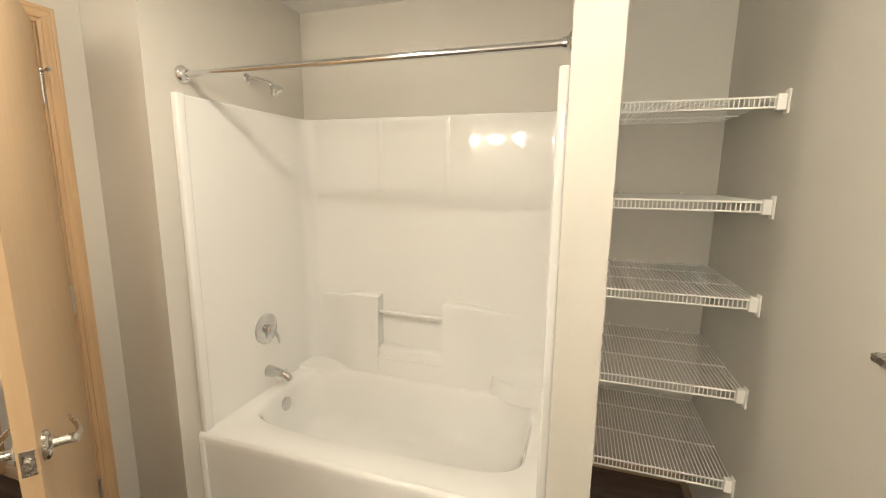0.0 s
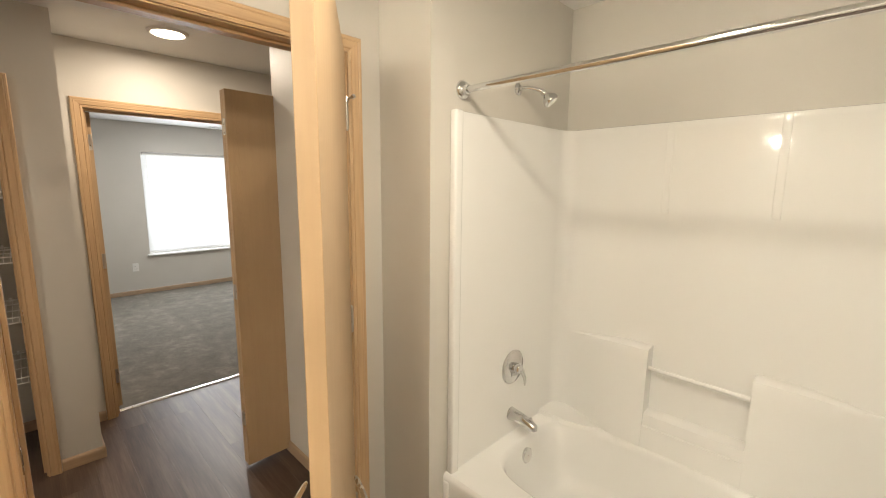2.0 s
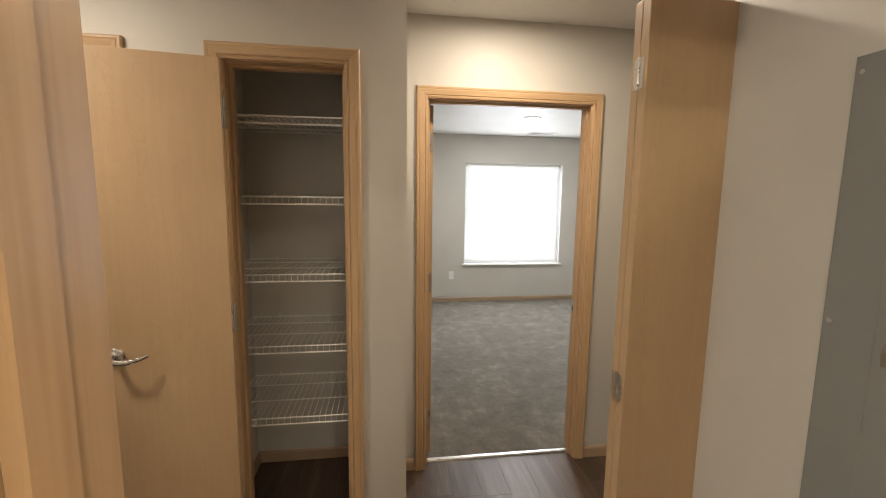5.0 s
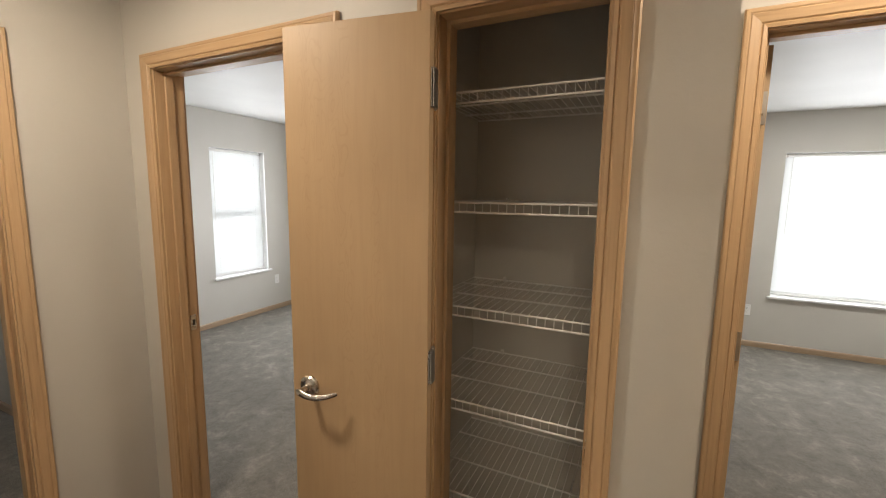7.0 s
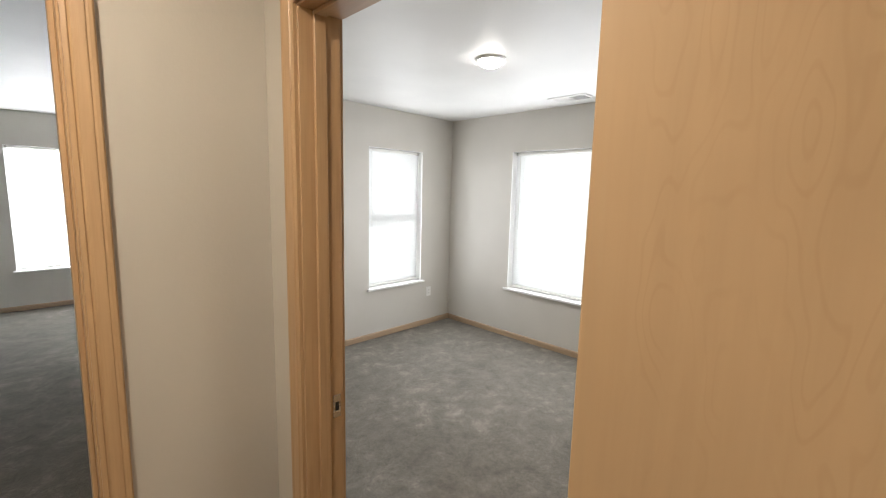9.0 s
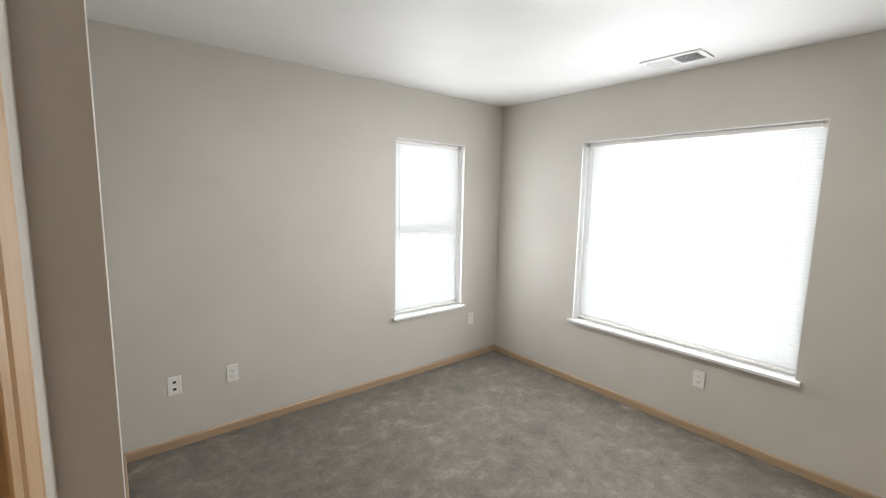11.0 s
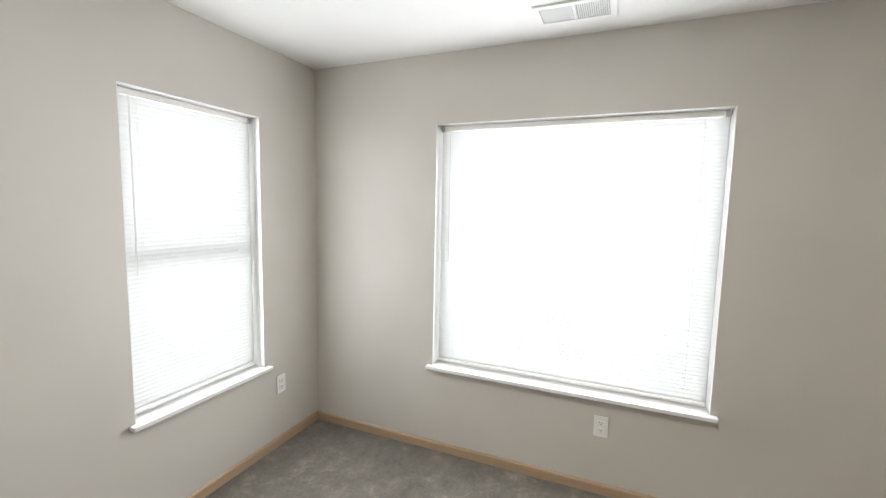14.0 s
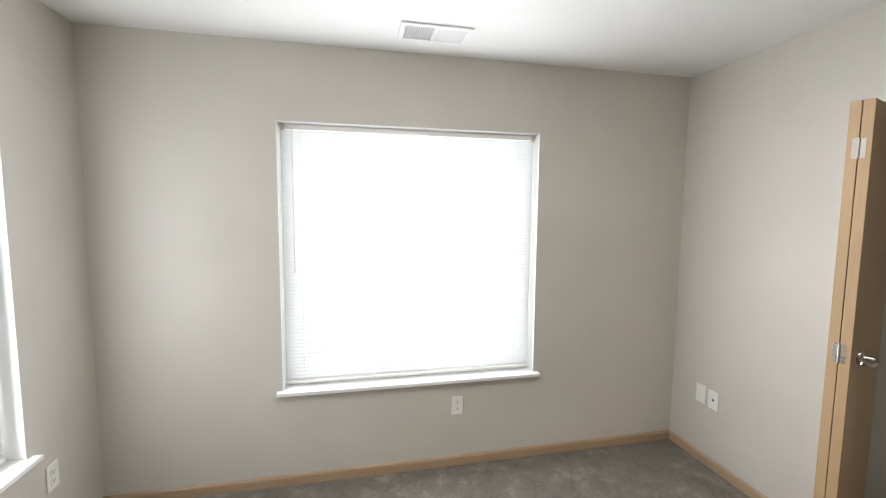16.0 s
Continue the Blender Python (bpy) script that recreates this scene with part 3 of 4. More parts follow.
def window(name, m, w, h, rail=True, blind_label="white vinyl venetian blind, lowered and closed"):
    """Local x runs along the wall from the opening's one edge, y into the wall, z up from the opening's foot."""
    win = thing(name, "white vinyl window in a plain plaster recess with a painted sill", "window", m, kind="structure")
    f = 0.045

    def fb(nm, x0, x1, z0, z1, y0=0.105, y1=0.147):
        return part(nm, boxed(x0, x1, y0, y1, z0, z1, 0.003, 2), RETURN, win)
    fb("window_frame", 0.001, f, 0.022, h - 0.001)
    fb("window_frame", w - f, w - 0.001, 0.022, h - 0.001)
    fb("window_frame", f, w - f, h - f, h - 0.001)
    fb("window_frame", f, w - f, 0.022, 0.022 + f)
    if rail:
        fb("meeting_rail", f, w - f, h / 2 - 0.028, h / 2 + 0.028)
        panes = [(f, w - f, 0.022 + f, h / 2 - 0.028), (f, w - f, h / 2 + 0.028, h - f)]
    else:
        fb("meeting_rail", w / 2 - 0.009, w / 2 + 0.009, 0.022 + f, h - f, 0.132, 0.147)
        panes = [(f, w / 2 - 0.009, 0.022 + f, h - f), (w / 2 + 0.009, w - f, 0.022 + f, h - f)]
    for x0, x1, z0, z1 in panes:
        p = part("pane", boxed(x0, x1, 0.122, 0.128, z0, z1), GLASS, win)
        p.visible_shadow = False
    # painted liners of the recess, and the sill board with its nosing
    part("recess_liner", boxed(0.0005, 0.0035, 0.0, 0.105, 0.022, h - 0.004), RETURN, win)
    part("recess_liner", boxed(w - 0.0035, w - 0.0005, 0.0, 0.105, 0.022, h - 0.004), RETURN, win)
    part("recess_liner", boxed(0.0005, w - 0.0005, 0.0, 0.105, h - 0.0035, h - 0.0005), RETURN, win)
    bm = boxed(0.001, w - 0.001, -0.003, 0.105, 0.0005, 0.021, 0.001, 1)
    part("window_sill", bm, RETURN, win)
    part("sill_nosing", boxed(-0.028, w + 0.028, -0.042, -0.003, -0.002, 0.021, 0.005, 3), RETURN, win)
    # the blind
    b = thing("window_blind", blind_label, "blind", m @ Matrix.Translation((0, 0.070, 0)), "window blinds")
    top = h - 0.004
    g = 0.012
    part("headrail", boxed(g, w - g, -0.014, 0.014, top - 0.030, top - 0.001, 0.002, 2), PLASTIC, b)
    for x in (g + 0.001, w - g - 0.021):
        part("bracket", boxed(x, x + 0.020, -0.018, 0.018, top - 0.034, top, 0.002, 1), STEEL, b, "metal end bracket of the headrail")
    me = None
    pitch, half, tilt = 0.0205, 0.0125, radians(80)
    z = top - 0.046
    while z > 0.062:
        if me is None:
            bm = bmesh.new()
            rows = []
            for side in (-0.0005, 0.0005):
                for k in (range(5) if side < 0 else range(4, -1, -1)):
                    u = -1 + k / 2
                    off = 0.0016 * (1 - u * u) + side
                    cy = u * half * math.cos(tilt) - off * math.sin(tilt)
                    cz = -u * half * math.sin(tilt) + off * math.cos(tilt)
                    rows.append([bm.verts.new((x, cy, cz)) for x in (g + 0.004, w - g - 0.004)])
            for c0, c1 in zip(rows, rows[1:] + rows[:1]):
                bm.faces.new((c0[0], c0[1], c1[1], c1[0]))
            bm.faces.new([c[0] for c in rows])
            bm.faces.new([c[1] for c in rows])
            me = mesh_of("slat", bm, SLAT, True)
        s = new("slat", me)
        s.parent, s.location = b, (0, 0, z)
        z -= pitch
    part("bottom_rail", boxed(g + 0.003, w - g - 0.003, -0.012, 0.012, 0.030, 0.044, 0.003, 2), PLASTIC, b)
    n = 4 if w > 1 else 2
    for i in range(n):
        x = g + 0.10 + (w - 2 * g - 0.2) * i / (n - 1)
        bm = bmesh.new()
        for y in (-0.0095, 0.0095):
            tube(bm, [(x, y, 0.04), (x, y, top - 0.03)], 0.0008, 5)
        part("ladder_cord", bm, PLASTIC, b)
        part("cord_button", boxed(x - 0.012, x + 0.012, -0.0135, -0.0115, 0.029, 0.040, 0.0008, 1), PLASTIC, b)
    bm = bmesh.new()
    tube(bm, [(g + 0.06, -0.020, top - 0.03), (g + 0.06, -0.024, top - 0.06), (g + 0.06, -0.022, h * 0.45)], 0.0035, 8)
    part("tilt_wand", bm, PLASTIC, b)
    return win


H = WZ[1] - WZ[0]
window("window_1", pose(-5.664, -3.152, WZ2[0], 0, 0, 90), 1.499, WZ2[1] - WZ2[0], False)
window("window_2", pose(-4.446, -4.049, WZ2[0], 0, 0, 180), 0.740, WZ2[1] - WZ2[0])
window("window_3", pose(-6.62, 1.517, WZ1[0], 0, 0, 90), 1.445, WZ1[1] - WZ1[0], False)
window("window_4", pose(-1.83, -7.73, WZ[0], 0, 0, 180), 0.72, H)
window("window_5", pose(-3.03, -6.88, WZ[0], 0, 0, 90), 0.93, H)

# ---- bathtub and shower ----
TX0, TX1, TY0, TY1, RIM = -0.5553, 0.9593, 1.432, 2.286, 0.405


def loop_points(cx, cy, hx, hy, e, n=72):
    out = []
    for k in range(n):
        a = 2 * math.pi * k / n
        c, s = math.cos(a), math.sin(a)
        out.append((cx + hx * math.copysign(abs(c) ** (2 / e), c), cy + hy * math.copysign(abs(s) ** (2 / e), s)))
    return out


def bathtub():
    t = thing("bathtub_shower", "white glossy one-piece fibreglass bathtub with a tall moulded surround", "bathtub", pose(0, 0, 0))
    bm = bmesh.new()
    cx, cy = (TX0 + TX1) / 2, (TY0 + TY1) / 2 + 0.005
    levels = [(RIM - 0.000, 0.672, 0.312, 5.0), (RIM - 0.006, 0.662, 0.304, 5.0), (RIM - 0.03, 0.652, 0.297, 4.6), (0.28, 0.632, 0.284, 4.4),
              (0.16, 0.606, 0.268, 4.2), (0.115, 0.575, 0.245, 4.0), (0.097, 0.53, 0.21, 3.6), (0.092, 0.40, 0.15, 3.0)]
    n = 72
    rings = []
    inner = loop_points(cx, cy, levels[0][1], levels[0][2], levels[0][3], n)
    outer = []
    for x, y in inner:
        u, v = (x - cx) / (TX1 - cx), (y - cy) / ((TY1 - cy) if y > cy else (cy - TY0))
        k = max(abs(u), abs(v))
        outer.append((cx + (x - cx) / k, cy + (y - cy) / k))
    corner = [(TX0, TY0), (TX1, TY0), (TX1, TY1), (TX0, TY1)]
    for c in corner:
        i = min(range(n), key=lambda q: (outer[q][0] - c[0]) ** 2 + (outer[q][1] - c[1]) ** 2)
        outer[i] = c
    rings.append([bm.verts.new((x, y, RIM)) for x, y in outer])
    for z, hx, hy, e in levels:
        rings.append([bm.verts.new((x, y, z)) for x, y in loop_points(cx, cy, hx, hy, e, n)])
    for r0, r1 in zip(rings, rings[1:]):
        for k in range(n):
            bm.faces.new((r0[k], r0[(k + 1) % n], r1[(k + 1) % n], r1[k]))
    bm.faces.new(rings[-1])
    part("basin", bm, FIBREGLASS, t, "", True)
    # apron: rounded lip, then a panel set slightly back with raised ends
    prof = [(0.0, RIM), (-0.010, RIM - 0.002), (-0.018, RIM - 0.009), (-0.022, RIM - 0.022), (-0.022, RIM - 0.05), (-0.021, RIM - 0.09), (-0.016, 0.09), (-0.015, 0.07), (-0.022, 0.055), (-0.022, 0.003), (0.05, 0.003)]
    bm = bmesh.new()
    prof = prof + [(0.05, RIM - 0.012), (0.0, RIM - 0.0015)]
    cols = [[bm.verts.new((x, TY0 + y, z)) for y, z in prof[1:]] for x in (TX0, TX1)]
    m_ = len(prof) - 1
    for i in range(m_):
        bm.faces.new((cols[0][i], cols[1][i], cols[1][(i + 1) % m_], cols[0][(i + 1) % m_]))
    bm.faces.new(cols[0])
    bm.faces.new(cols[1])
    part("apron", bm, FIBREGLASS, t, "", True)
    for x0, x1 in ((TX0, TX0 + 0.035), (TX1 - 0.035, TX1)):
        part("apron_end", boxed(x0, x1, TY0 - 0.028, TY0 + 0.03, 0.003, RIM - 0.03, 0.010, 3), FIBREGLASS, t, "", True)
    # surround: U in plan with rounded inner corners and thick front flanges
    def u_path(off, r):
        x0, x1, y0, y1 = TX0 + off, TX1 - off, TY0 + 0.012, TY1 - off
        pts = [(x0, y0)]
        for k in range(7):
            a = math.pi - k / 6 * math.pi / 2
            pts.append((x0 + r + r * math.cos(a), y1 - r + r * math.sin(a)))
        for k in range(7):
            a = math.pi / 2 - k / 6 * math.pi / 2
            pts.append((x1 - r + r * math.cos(a), y1 - r + r * math.sin(a)))
        pts.append((x1, y0))
        return pts
    bm = bmesh.new()
    top = 1.862
    inner_p, outer_p = u_path(0.024, 0.075), u_path(0.001, 0.03)
    prof_levels = [(inner_p, RIM - 0.002), (inner_p, RIM + 0.02), (inner_p, top - 0.025), (inner_p, top - 0.010), (u_path(0.021, 0.075), top - 0.003), (u_path(0.014, 0.06), top), (outer_p, top), (outer_p, RIM)]
    rows = [[bm.verts.new((x, y, z)) for x, y in p] for p, z in prof_levels]
    for r0, r1 in zip(rows, rows[1:]):
        for k in range(len(r0) - 1):
            bm.faces.new((r0[k], r0[k + 1], r1[k + 1], r1[k]))
    for e in (0, -1):
        bm.faces.new([r[e] for r in rows])
    part("surround", bm, FIBREGLASS, t, "", True)
    for x0, x1 in ((TX0 + 0.001, TX0 + 0.034), (TX1 - 0.034, TX1 - 0.001)):
        part("front_flange", boxed(x0, x1, TY0 - 0.006, TY0 + 0.036, RIM - 0.01, top + 0.002, 0.009, 4), FIBREGLASS, t, "", True)
    yb = TY1 - 0.024
    # moulded ledge that swells out of the back panel, with an open soap niche and a grab bar
    def smooth_step(u):
        u = min(1.0, max(0.0, u))
        return u * u * (3 - 2 * u)

    def ledge(nm, x0, x1, top_z, fade_left, fade_right, deep=0.066, n=28):
        bm = bmesh.new()
        cols = []
        for k in range(n + 1):
            x = x0 + (x1 - x0) * k / n
            f = 1.0
            if fade_left:
                f *= smooth_step((x - x0) / fade_left)
            if fade_right:
                f *= smooth_step((x1 - x) / fade_right)
            d = 0.001 + deep * f
            zt = top_z - 0.035 * (1 - f) if (fade_left or fade_right) else top_z
            prof = [(0.012, zt), (-d * 0.25, zt - 0.001), (-d * 0.75, zt - 0.004), (-d * 0.94, zt - 0.010), (-d, zt - 0.024), (-d * 1.02, zt - 0.06), (-d * 1.12, RIM + 0.10), (-d * 1.25, RIM - 0.004), (0.012, RIM - 0.004)]
            cols.append([bm.verts.new((x, yb + y, z)) for y, z in prof])
        for c0, c1 in zip(cols, cols[1:]):
            for i in range(len(c0) - 1):
                bm.faces.new((c0[i], c0[i + 1], c1[i + 1], c1[i]))
        for c in (cols[0], cols[-1]):
            bm.faces.new(c)
        return part(nm, bm, FIBREGLASS, t, "", True)
    ledge("ledge", -0.46, -0.050, 0.872, 0.30, 0)
    ledge("ledge", 0.335, 0.74, 0.862, 0, 0.30)
    ledge("niche_shelf", -0.0495, 0.3345, 0.568, 0, 0, 0.064)
    bm = bmesh.new()
    tube(bm, [(-0.055, yb - 0.040, 0.775), (0.340, yb - 0.040, 0.770)], 0.010, 14)
    part("grab_bar", bm, FIBREGLASS, t, "", True)
    for x in (-0.052, 0.333):
        part("bar_socket", turned(bmesh.new(), [(0.013, -0.002), (0.013, 0.002)], pose(x, yb - 0.040, 0.773, 0, 90, 0), 16), STEEL, t)
    # low corner ledges above the tub rim
    for xs, zc in ((TX0 + 0.024, 0.425), (TX1 - 0.024, 0.50)):
        s = 1 if xs < 0 else -1
        bm = bmesh.new()
        n2 = 10
        low, high = [], []
        for k in range(n2 + 1):
            a = k / n2 * math.pi / 2
            rx, ry = 0.34, 0.17
            low.append(bm.verts.new((xs + s * rx * math.cos(a), yb - ry * math.sin(a), RIM - 0.01)))
            high.append(bm.verts.new((xs + s * rx * 0.96 * math.cos(a), yb - ry * 0.94 * math.sin(a), zc - 0.02 * math.cos(a))))
        o0, o1 = bm.verts.new((xs, yb, RIM - 0.01)), bm.verts.new((xs, yb, zc))
        for k in range(n2):
            bm.faces.new((low[k], low[k + 1], high[k + 1], high[k]))
            bm.faces.new((o1, high[k], high[k + 1]))
            bm.faces.new((o0, low[k + 1], low[k]))
        part("corner_ledge", bm, FIBREGLASS, t, "", True)
    # faint upright ribs near the top of the back panel
    for x in (-0.055, 0.331):
        part("rib", boxed(x - 0.014, x + 0.014, yb - 0.0025, yb + 0.010, 1.47, top - 0.008, 0.0024, 3), FIBREGLASS, t, "", True)
    return t


bathtub()

XW = TX0 + 0.024


def shower_fittings():
    s = thing("wall_shower", "polished chrome shower head on a bent arm from the wall", "shower", pose(-0.556, 1.85, 2.0))
    part("flange", turned(bmesh.new(), [(0.026, 0.0), (0.026, 0.003), (0.020, 0.008), (0.010, 0.011)], pose(0, 0, 0, 0, 90, 0)), CHROME, s, "", True)
    bm = bmesh.new()
    pts = [(0.004 + 0.10 * k / 10, 0.042 * (k / 10) ** 1.5, -0.022 * (k / 10) ** 2 + 0.004 * math.sin(k / 10 * math.pi)) for k in range(11)]
    tube(bm, pts, 0.0085, 14)
    part("arm", bm, CHROME, s, "", True)
    d = Vector((0.62, 0.30, -0.72)).normalized()
    m = Matrix.Translation((0.100, 0.040, -0.022)) @ d.to_track_quat("Z", "Y").to_matrix().to_4x4()
    hd = part("head", turned(bmesh.new(), [(0.011, -0.006), (0.013, 0.004), (0.012, 0.012), (0.019, 0.020), (0.031, 0.036), (0.034, 0.046), (0.033, 0.054), (0.027, 0.057)], m), CHROME, s, "", True)
    part("spray_face", turned(bmesh.new(), [(0.024, 0.0572), (0.024, 0.059), (0.010, 0.060)], m), PLASTIC, hd)
    v = thing("shower_valve", "round chrome shower valve plate with a lever", "valve", pose(XW, 1.845, 0.742))
    part("escutcheon", turned(bmesh.new(), [(0.082, 0.0), (0.082, 0.003), (0.076, 0.008), (0.030, 0.012)], pose(0, 0, 0, 0, 90, 0), 40), CHROME, v, "", True)
    part("hub", turned(bmesh.new(), [(0.024, 0.010), (0.024, 0.040), (0.020, 0.048), (0.010, 0.050)], pose(0, 0, 0, 0, 90, 0), 24), CHROME, v, "", True)
    bm = bmesh.new()
    tube(bm, [(0.040, 0.0, 0.004), (0.050, 0.010, -0.010), (0.052, 0.028, -0.050), (0.050, 0.036, -0.088)], [(0.008, 0.010), (0.008, 0.011), (0.006, 0.009), (0.004, 0.006)], 12)
    part("lever", bm, CHROME, v, "", True)
    p = thing("tub_spout", "chrome bathtub spout with a diverter knob", "spout", pose(XW, 1.845, 0.505))
    bm = bmesh.new()
    tube(bm, [(0.0, 0, 0), (0.012, 0, 0), (0.06, 0, -0.003), (0.105, 0, -0.012), (0.128, 0, -0.024), (0.132, 0, -0.034)], [0.033, 0.030, 0.026, 0.024, 0.023, 0.016], 20)
    body = part("body", bm, CHROME, p, "", True)
    part("diverter_knob", turned(bmesh.new(), [(0.004, 0.015), (0.004, 0.026), (0.008, 0.028), (0.008, 0.034), (0.004, 0.036)], pose(0.112, 0, -0.012), 14), CHROME, body, "", True)
    o = thing("overflow_plate", "round chrome overflow plate in the tub wall", "overflow", pose(-0.436, 1.855, 0.325, 0, 4, 0))
    part("plate", turned(bmesh.new(), [(0.036, -0.03), (0.036, 0.002), (0.032, 0.006), (0.006, 0.008)], pose(0, 0, 0, 0, 82, 0), 28), CHROME, o, "", True)
    part("screw", turned(bmesh.new(), [(0.004, 0.007), (0.004, 0.0095)], pose(0.001, 0, 0, 0, 82, 0), 10), STEEL, o)
    r = thing("shower_rod", "polished steel shower curtain rod with round end flanges", "curtain rod", pose(0, 1.495, 1.94))
    bm = bmesh.new()
    tube(bm, [(-0.551, 0, 0), (0.955, 0, 0)], 0.0128, 20)
    part("bar", bm, CHROME, r, "", True)
    for x, a in ((-0.5555, 90), (0.9595, -90)):
        part("flange", turned(bmesh.new(), [(0.036, 0.0), (0.036, 0.004), (0.030, 0.012), (0.020, 0.018), (0.0175, 0.030), (0.0135, 0.031)], pose(x, 0, 0, 0, a, 0), 28), CHROME, r, "", True)


shower_fittings()

# ---- wire shelves ----


def wire_shelf(label, m, w, depth, brackets, group, pitch=0.0165, wire=0.0021):
    """Local x along the shelf, y towards the wall behind it, z up; the lip hangs below the front edge."""
    s = thing("wire_shelf", label, "wire shelf", m, group)
    bm = bmesh.new()
    tube(bm, [(0, depth, 0.002), (0, 0.003, 0.002), (0, 0.0, 0.0), (0, 0.0, -0.030)], wire, 6)
    me = mesh_of("cross_wire", bm, WIRE, True)
    n = int((w - 0.012) / pitch)
    for i in range(n + 1):
        o = new("cross_wire", me)
        o.parent, o.location = s, (0.006 + (w - 0.012) * i / n, 0, 0)
    for y, z, r in ((0.0, 0.0, 0.0034), (0.0, -0.031, 0.0034), (depth * 0.36, -0.001, 0.0033), (depth * 0.72, -0.001, 0.0033), (depth - 0.003, -0.001, 0.0034)):
        bm = bmesh.new()
        tube(bm, [(0.002, y, z), (w - 0.002, y, z)], r, 8)
        part("rail", bm, WIRE, s, "", True)
    for x in (w * 0.2, w * 0.72):
        bm = boxed(x - 0.006, x + 0.006, depth - 0.012, depth + 0.001, -0.006, 0.014, 0.002, 1)
        part("wall_clip", bm, PLASTIC, s)
    for side in brackets:
        x0, x1 = (w - 0.030, w - 0.001) if side else (0.001, 0.030)
        bm = boxed(x0, x1, -0.008, 0.016, -0.040, 0.010, 0.003, 2)
        b = part("end_bracket", bm, PLASTIC, s, "white plastic end bracket")
        x2, x3 = (w - 0.006, w) if side else (0.0, 0.006)
        part("wall_plate", boxed(x2, x3, -0.020, 0.012, -0.052, 0.022, 0.002, 1), PLASTIC, b)
    return s


for z in (1.800, 1.473, 1.145, 0.812, 0.460):
    wire_shelf("white vinyl-coated wire shelf, empty, in the bathroom alcove", pose(1.09, 1.73, z), 0.51, 0.60, (0, 1), "bathroom wire shelves", 0.0135)
for z in (1.868, 1.533, 1.194, 0.868, 0.528):
    wire_shelf("white wire shelf, empty, inside the linen closet", pose(-2.58, -0.342, z, 0, 0, 90), 0.717, 0.488, (0, 1), "linen closet shelves", 0.0254, 0.0014)

# ---- plates, panel, vent, lamps ----


def plate(name, label, category, m, w=0.072, h=0.116, kind="duplex"):
    """A cover plate in local x and z that stands out towards local -y."""
    p = thing(name, label, category, m)
    part("cover", boxed(-w / 2, w / 2, -0.006, 0.0, -h / 2, h / 2, 0.003, 2), PLASTIC, p)
    if kind == "duplex":
        for z in (-0.020, 0.020):
            face = part("socket", boxed(-0.017, 0.017, -0.0085, -0.004, z - 0.014, z + 0.014, 0.003, 2), PLASTIC, p)
            # black slivers paint the dark inside the slots
            for x in (-0.0065, 0.0065):
                part("slot", boxed(x - 0.0012, x + 0.0012, -0.0089, -0.0084, z + 0.0, z + 0.008), BLACK, face)
            part("slot", boxed(-0.0025, 0.0025, -0.0089, -0.0084, z - 0.009, z - 0.004), BLACK, face)
    elif kind == "toggle":
        part("toggle", boxed(-0.005, 0.005, -0.018, -0.004, -0.003, 0.012, 0.002, 2), PLASTIC, p)
        for z in (-0.030, 0.030):
            part("screw", turned(bmesh.new(), [(0.003, 0.0055), (0.003, 0.0068)], pose(0, 0, z, 90, 0, 0), 10), PLASTIC, p)
    elif kind == "jack":
        part("jack", boxed(-0.007, 0.007, -0.0075, -0.005, -0.007, 0.007, 0.001, 1), BLACK, p)
    elif kind == "jacks":
        for z in (-0.022, 0.022):
            part("jack", boxed(-0.009, 0.009, -0.0075, -0.005, z - 0.007, z + 0.007, 0.001, 1), BLACK, p)
    return p


plate("light_switch", "white single toggle light switch", "switch", pose(-0.85, 0.039, 1.133, 0, 0, 90), 0.080, 0.130, "toggle")
plate("wall_outlet", "white duplex outlet under the large window", "outlet", pose(-5.664, -2.148, 0.388, 0, 0, 90))
plate("wall_outlet", "white duplex outlet beside the narrow window", "outlet", pose(-5.312, -4.049, 0.408, 0, 0, 180))
plate("wall_outlet", "white duplex outlet on the plain bedroom wall", "outlet", pose(-3.192, -4.049, 0.402, 0, 0, 180))
plate("wall_outlet", "white plate with two dark jacks on the bedroom wall", "outlet", pose(-2.868, -4.049, 0.405, 0, 0, 180), kind="jacks")
plate("wall_outlet", "white blank cover plate near the bedroom corner", "outlet", pose(-5.420, -0.62, 0.438, 0, 0, 0), kind="blank")
plate("wall_outlet", "white telephone jack plate near the bedroom corner", "outlet", pose(-5.327, -0.62, 0.434, 0, 0, 0), kind="jack")
plate("wall_outlet", "white duplex outlet on the far bedroom wall", "outlet", pose(-6.62, 1.334, 0.397, 0, 0, 90))
plate("wall_outlet", "white duplex outlet under the living room window", "outlet", pose(-2.39, -7.73, 0.345, 0, 0, 180))


def breaker_panel():
    p = thing("breaker_panel", "grey steel electrical breaker panel on the hall wall", "electrical panel", pose(-1.413, 1.279, 0.81))
    part("trim", boxed(0.0, 0.37, -0.007, 0.0, 0.0, 1.008, 0.002, 2), GREY_STEEL, p)
    d = part("panel_door", boxed(0.095, 0.335, -0.0105, -0.006, 0.13, 0.843, 0.0015, 1), GREY_STEEL, p)
    part("latch", boxed(0.112, 0.144, -0.0145, -0.009, 0.445, 0.485, 0.002, 1), STEEL, d)
    part("label", boxed(0.289, 0.313, -0.0112, -0.0104, 0.712, 0.737), PLASTIC, d, "small white sticker")
    for x in (0.014, 0.356):
        for z in (0.03, 0.5, 0.978):
            part("screw", turned(bmesh.new(), [(0.005, 0.006), (0.005, 0.0085), (0.002, 0.009)], pose(x, 0, z, 90, 0, 0), 12), STEEL, p)
    return p


breaker_panel()


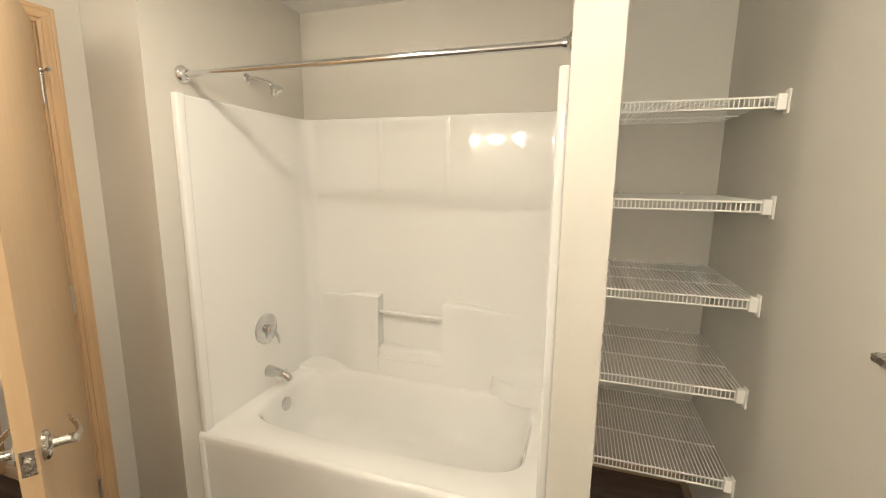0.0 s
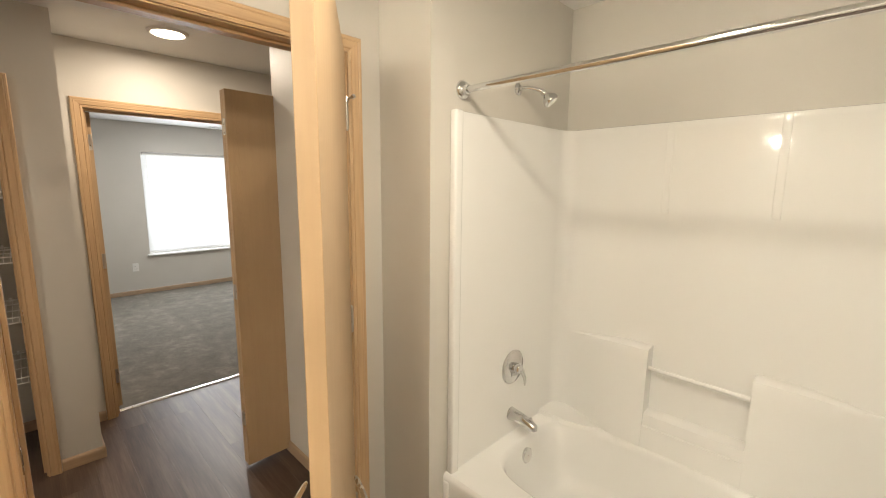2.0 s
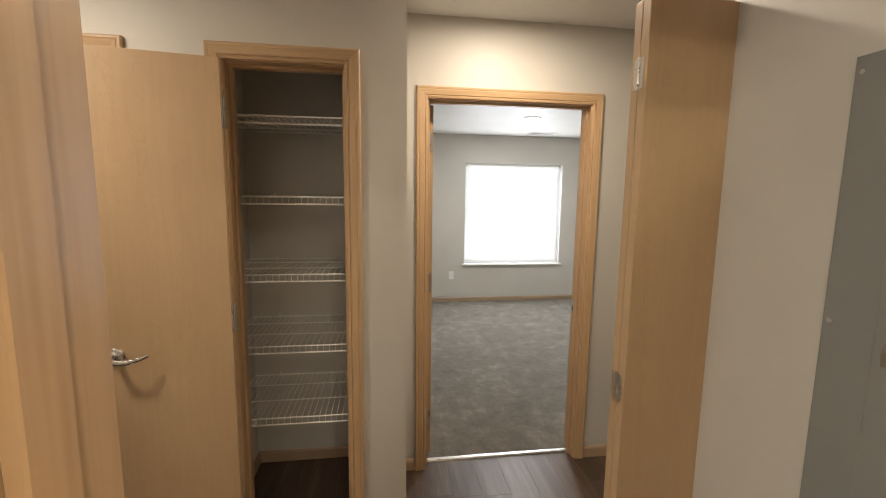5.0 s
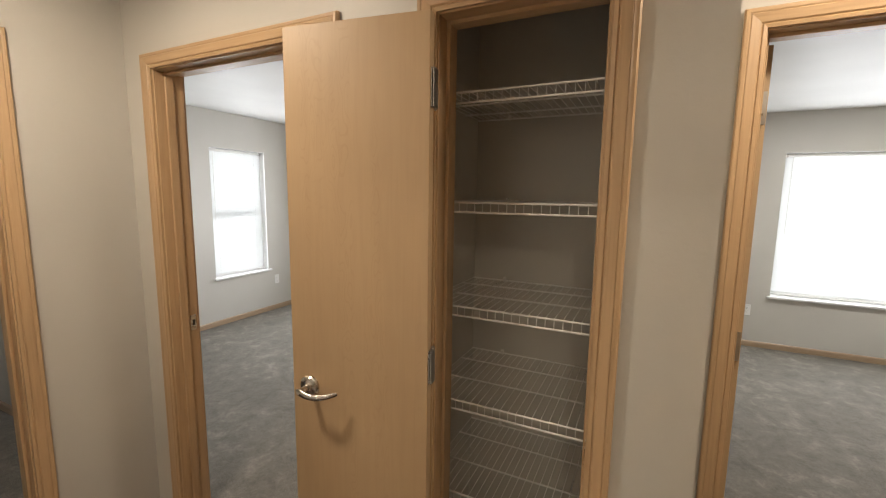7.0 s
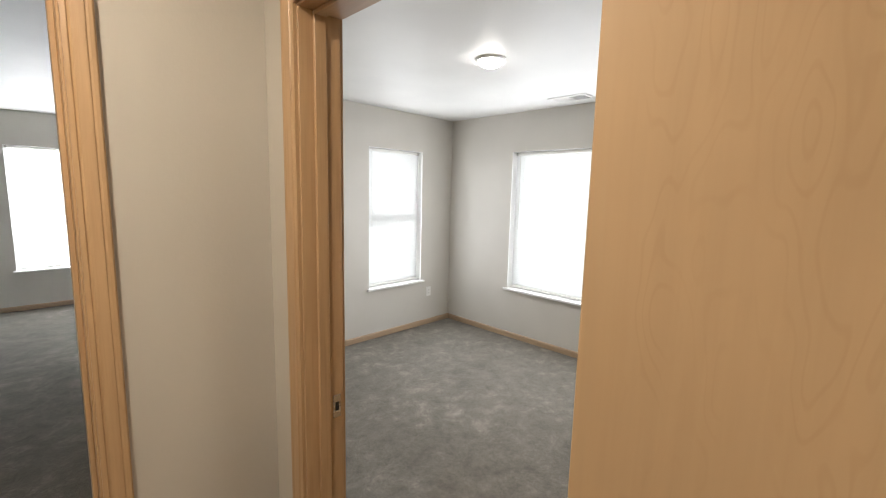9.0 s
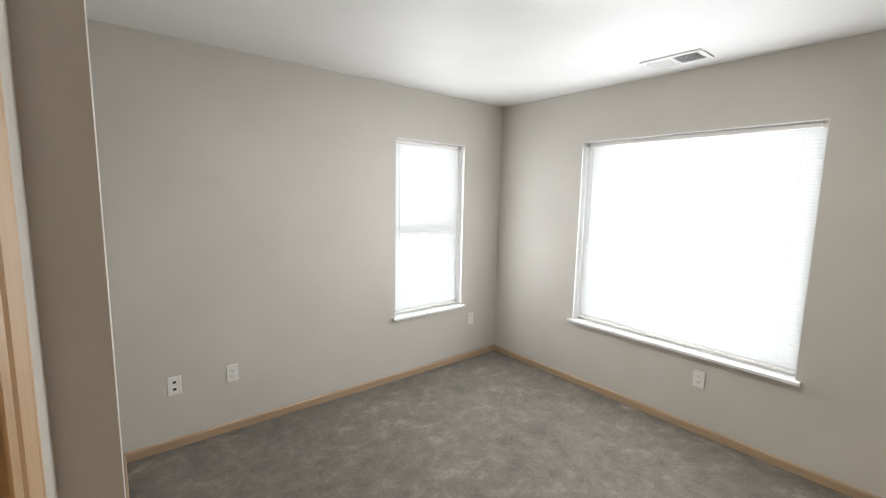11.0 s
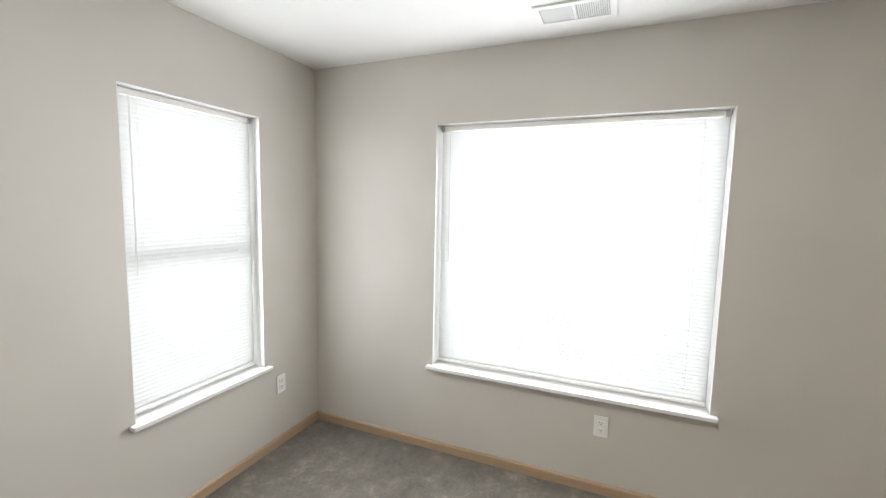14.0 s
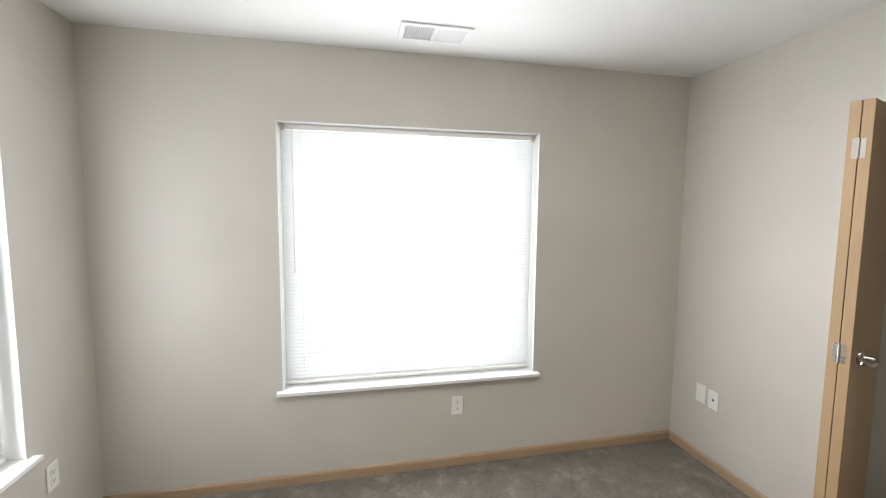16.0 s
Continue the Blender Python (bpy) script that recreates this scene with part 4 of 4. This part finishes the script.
def ceiling_vent(m):
    v = thing("ceiling_vent", "white steel ceiling register with two banks of louvres", "vent", m)
    w, d = 0.352, 0.205
    # grey sheet whose colour stands in for the shaded duct behind the louvres
    part("backing", boxed(-w / 2 + 0.02, w / 2 - 0.02, -d / 2 + 0.02, d / 2 - 0.02, -0.002, -0.0005), VENT_DARK, v)
    for x0, x1, y0, y1 in ((-w / 2, w / 2, -d / 2, -d / 2 + 0.028), (-w / 2, w / 2, d / 2 - 0.028, d / 2), (-w / 2, -w / 2 + 0.028, -d / 2 + 0.028, d / 2 - 0.028),
                           (w / 2 - 0.028, w / 2, -d / 2 + 0.028, d / 2 - 0.028), (-0.008, 0.008, -d / 2 + 0.028, d / 2 - 0.028)):
        part("frame", boxed(x0, x1, y0, y1, -0.010, -0.0005, 0.002, 2), RETURN, v)
    for bank, sign in ((-1, -1), (1, 1)):
        for i in range(15):
            x = bank * 0.078 + (i - 7) * 0.0090
            bm = boxed(-0.0050, 0.0050, -d / 2 + 0.028, d / 2 - 0.028, -0.0005, 0.0005)
            bmesh.ops.transform(bm, matrix=pose(x, 0, -0.0065, 0, sign * 42, 0), verts=list(bm.verts))
            part("louvre", bm, RETURN, v)
    return v


ceiling_vent(pose(-5.384, -2.358, CEIL, 0, 0, 90))
ceiling_vent(pose(-6.33, 2.515, LOW_CEIL, 0, 0, 90))
ceiling_vent(pose(-2.62, -6.58, CEIL, 0, 0, 0))


def disk_light(name, label, x, y, r, mat, depth, z=CEIL):
    l = thing(name, label, "ceiling light", pose(x, y, z))
    part("trim_ring", turned(bmesh.new(), [(r * 0.78, -0.012), (r * 0.86, -0.016), (r * 0.97, -0.010), (r, -0.0005)], Matrix(), 40), PLASTIC, l, "", True)
    prof = [(0.002, -0.0135 - depth)]
    for k in range(1, 9):
        a = k / 8 * math.pi / 2
        prof.append((r * 0.775 * math.sin(a), -0.0135 - depth * math.cos(a)))
    part("lens", turned(bmesh.new(), prof, Matrix(), 40), mat, l, "glowing frosted lens", True)
    return l


disk_light("ceiling_light", "round recessed hall light, lit", -2.374, 0.975, 0.105, LAMP_HALL, 0.006)
disk_light("ceiling_light", "round recessed hall light, lit", -1.64, -1.00, 0.105, LAMP_HALL, 0.006)
disk_light("ceiling_light", "round flush light with a frosted dome, lit", -4.09, -2.23, 0.098, LAMP_ROOM, 0.042)
disk_light("ceiling_light", "round flush light with a frosted dome, lit", -5.245, 1.985, 0.098, LAMP_ROOM, 0.042, LOW_CEIL)
disk_light("ceiling_light", "unseen round flush bathroom light, lit", 0.15, 0.82, 0.125, LAMP_BULB, 0.020)
# added disk for the extra lamp that brightens the shelf alcove
disk_light("ceiling_light", "unseen round flush bathroom light, lit", 1.38, 0.66, 0.125, LAMP_BULB, 0.020)
disk_light("ceiling_light", "unseen round flush bathroom light, lit", 1.02, -0.80, 0.125, LAMP_BULB, 0.020)


def vanity_light():
    v = thing("vanity_light_bar", "chrome vanity light bar with three lit globes", "vanity light", pose(-0.51, -1.85, 2.09))
    part("back_plate", boxed(-0.335, 0.40, 0.0, 0.03, -0.055, 0.055, 0.006, 2), CHROME, v)
    for x in (-0.25, 0.0, 0.25):
        soc = part("socket", turned(bmesh.new(), [(0.03, 0.028), (0.03, 0.05), (0.02, 0.055)], pose(x, 0, 0, -90, 0, 0), 20), CHROME, v, "", True)
    return v


vanity_light()


def towel_bar():
    t = thing("towel_bar", "flat satin nickel towel bar on the bathroom wall", "towel bar", pose(1.60, 1.085, 1.215))
    part("bar", boxed(-0.050, -0.030, -0.62, 0.0, -0.008, 0.008, 0.003, 2), NICKEL, t)
    for y in (-0.60, -0.022):
        part("post", boxed(-0.045, 0.0, y, y + 0.022, -0.010, 0.010, 0.003, 2), NICKEL, t)
    return t


towel_bar()

# ---- floor planks ----
floor = solid("floor", boxed(-2.95, 1.60, -1.85, 2.5, -0.012, -0.0045), SUBFLOOR, "dark brown wood-look vinyl plank floor", "floor")
ROW, LEN = 0.152, 1.22
plank_meshes = {}


def plank(x0, x1, y0, y1):
    key = (round(x1 - x0, 3), round(y1 - y0, 3))
    if key not in plank_meshes:
        plank_meshes[key] = mesh_of("plank", boxed(0.0001, key[0] - 0.0001, 0.0001, key[1] - 0.0001, -0.005, 0.0, 0.0005, 1), PLANK)
    o = new("plank", plank_meshes[key])
    o.parent, o.location = floor, (x0, y0, 0)


rng = random.Random(4)
row_y, i = -1.85, 0
while row_y < 2.49:
    y0, y1 = row_y, min(row_y + ROW, 2.5)
    c = (y0 + y1) / 2
    if c < -1.71:
        spans = [(-0.91, 1.60)]
    elif c < -0.342:
        spans = [(-2.475, 1.60)]
    elif c < 0.40:
        spans = [(-3.07, 1.60)]
    elif c < 1.33:
        spans = [(-2.96, 1.60)]
    else:
        spans = [(-2.96, -1.60), (1.02, 1.60)]
    for s0, s1 in spans:
        x = s0 - round(rng.uniform(0.1, 1.1), 2)
        while x < s1 - 0.01:
            a, b = max(x, s0), min(x + LEN, s1)
            if b - a > 0.02:
                plank(a, b, y0, y1)
            x += LEN
    row_y += ROW
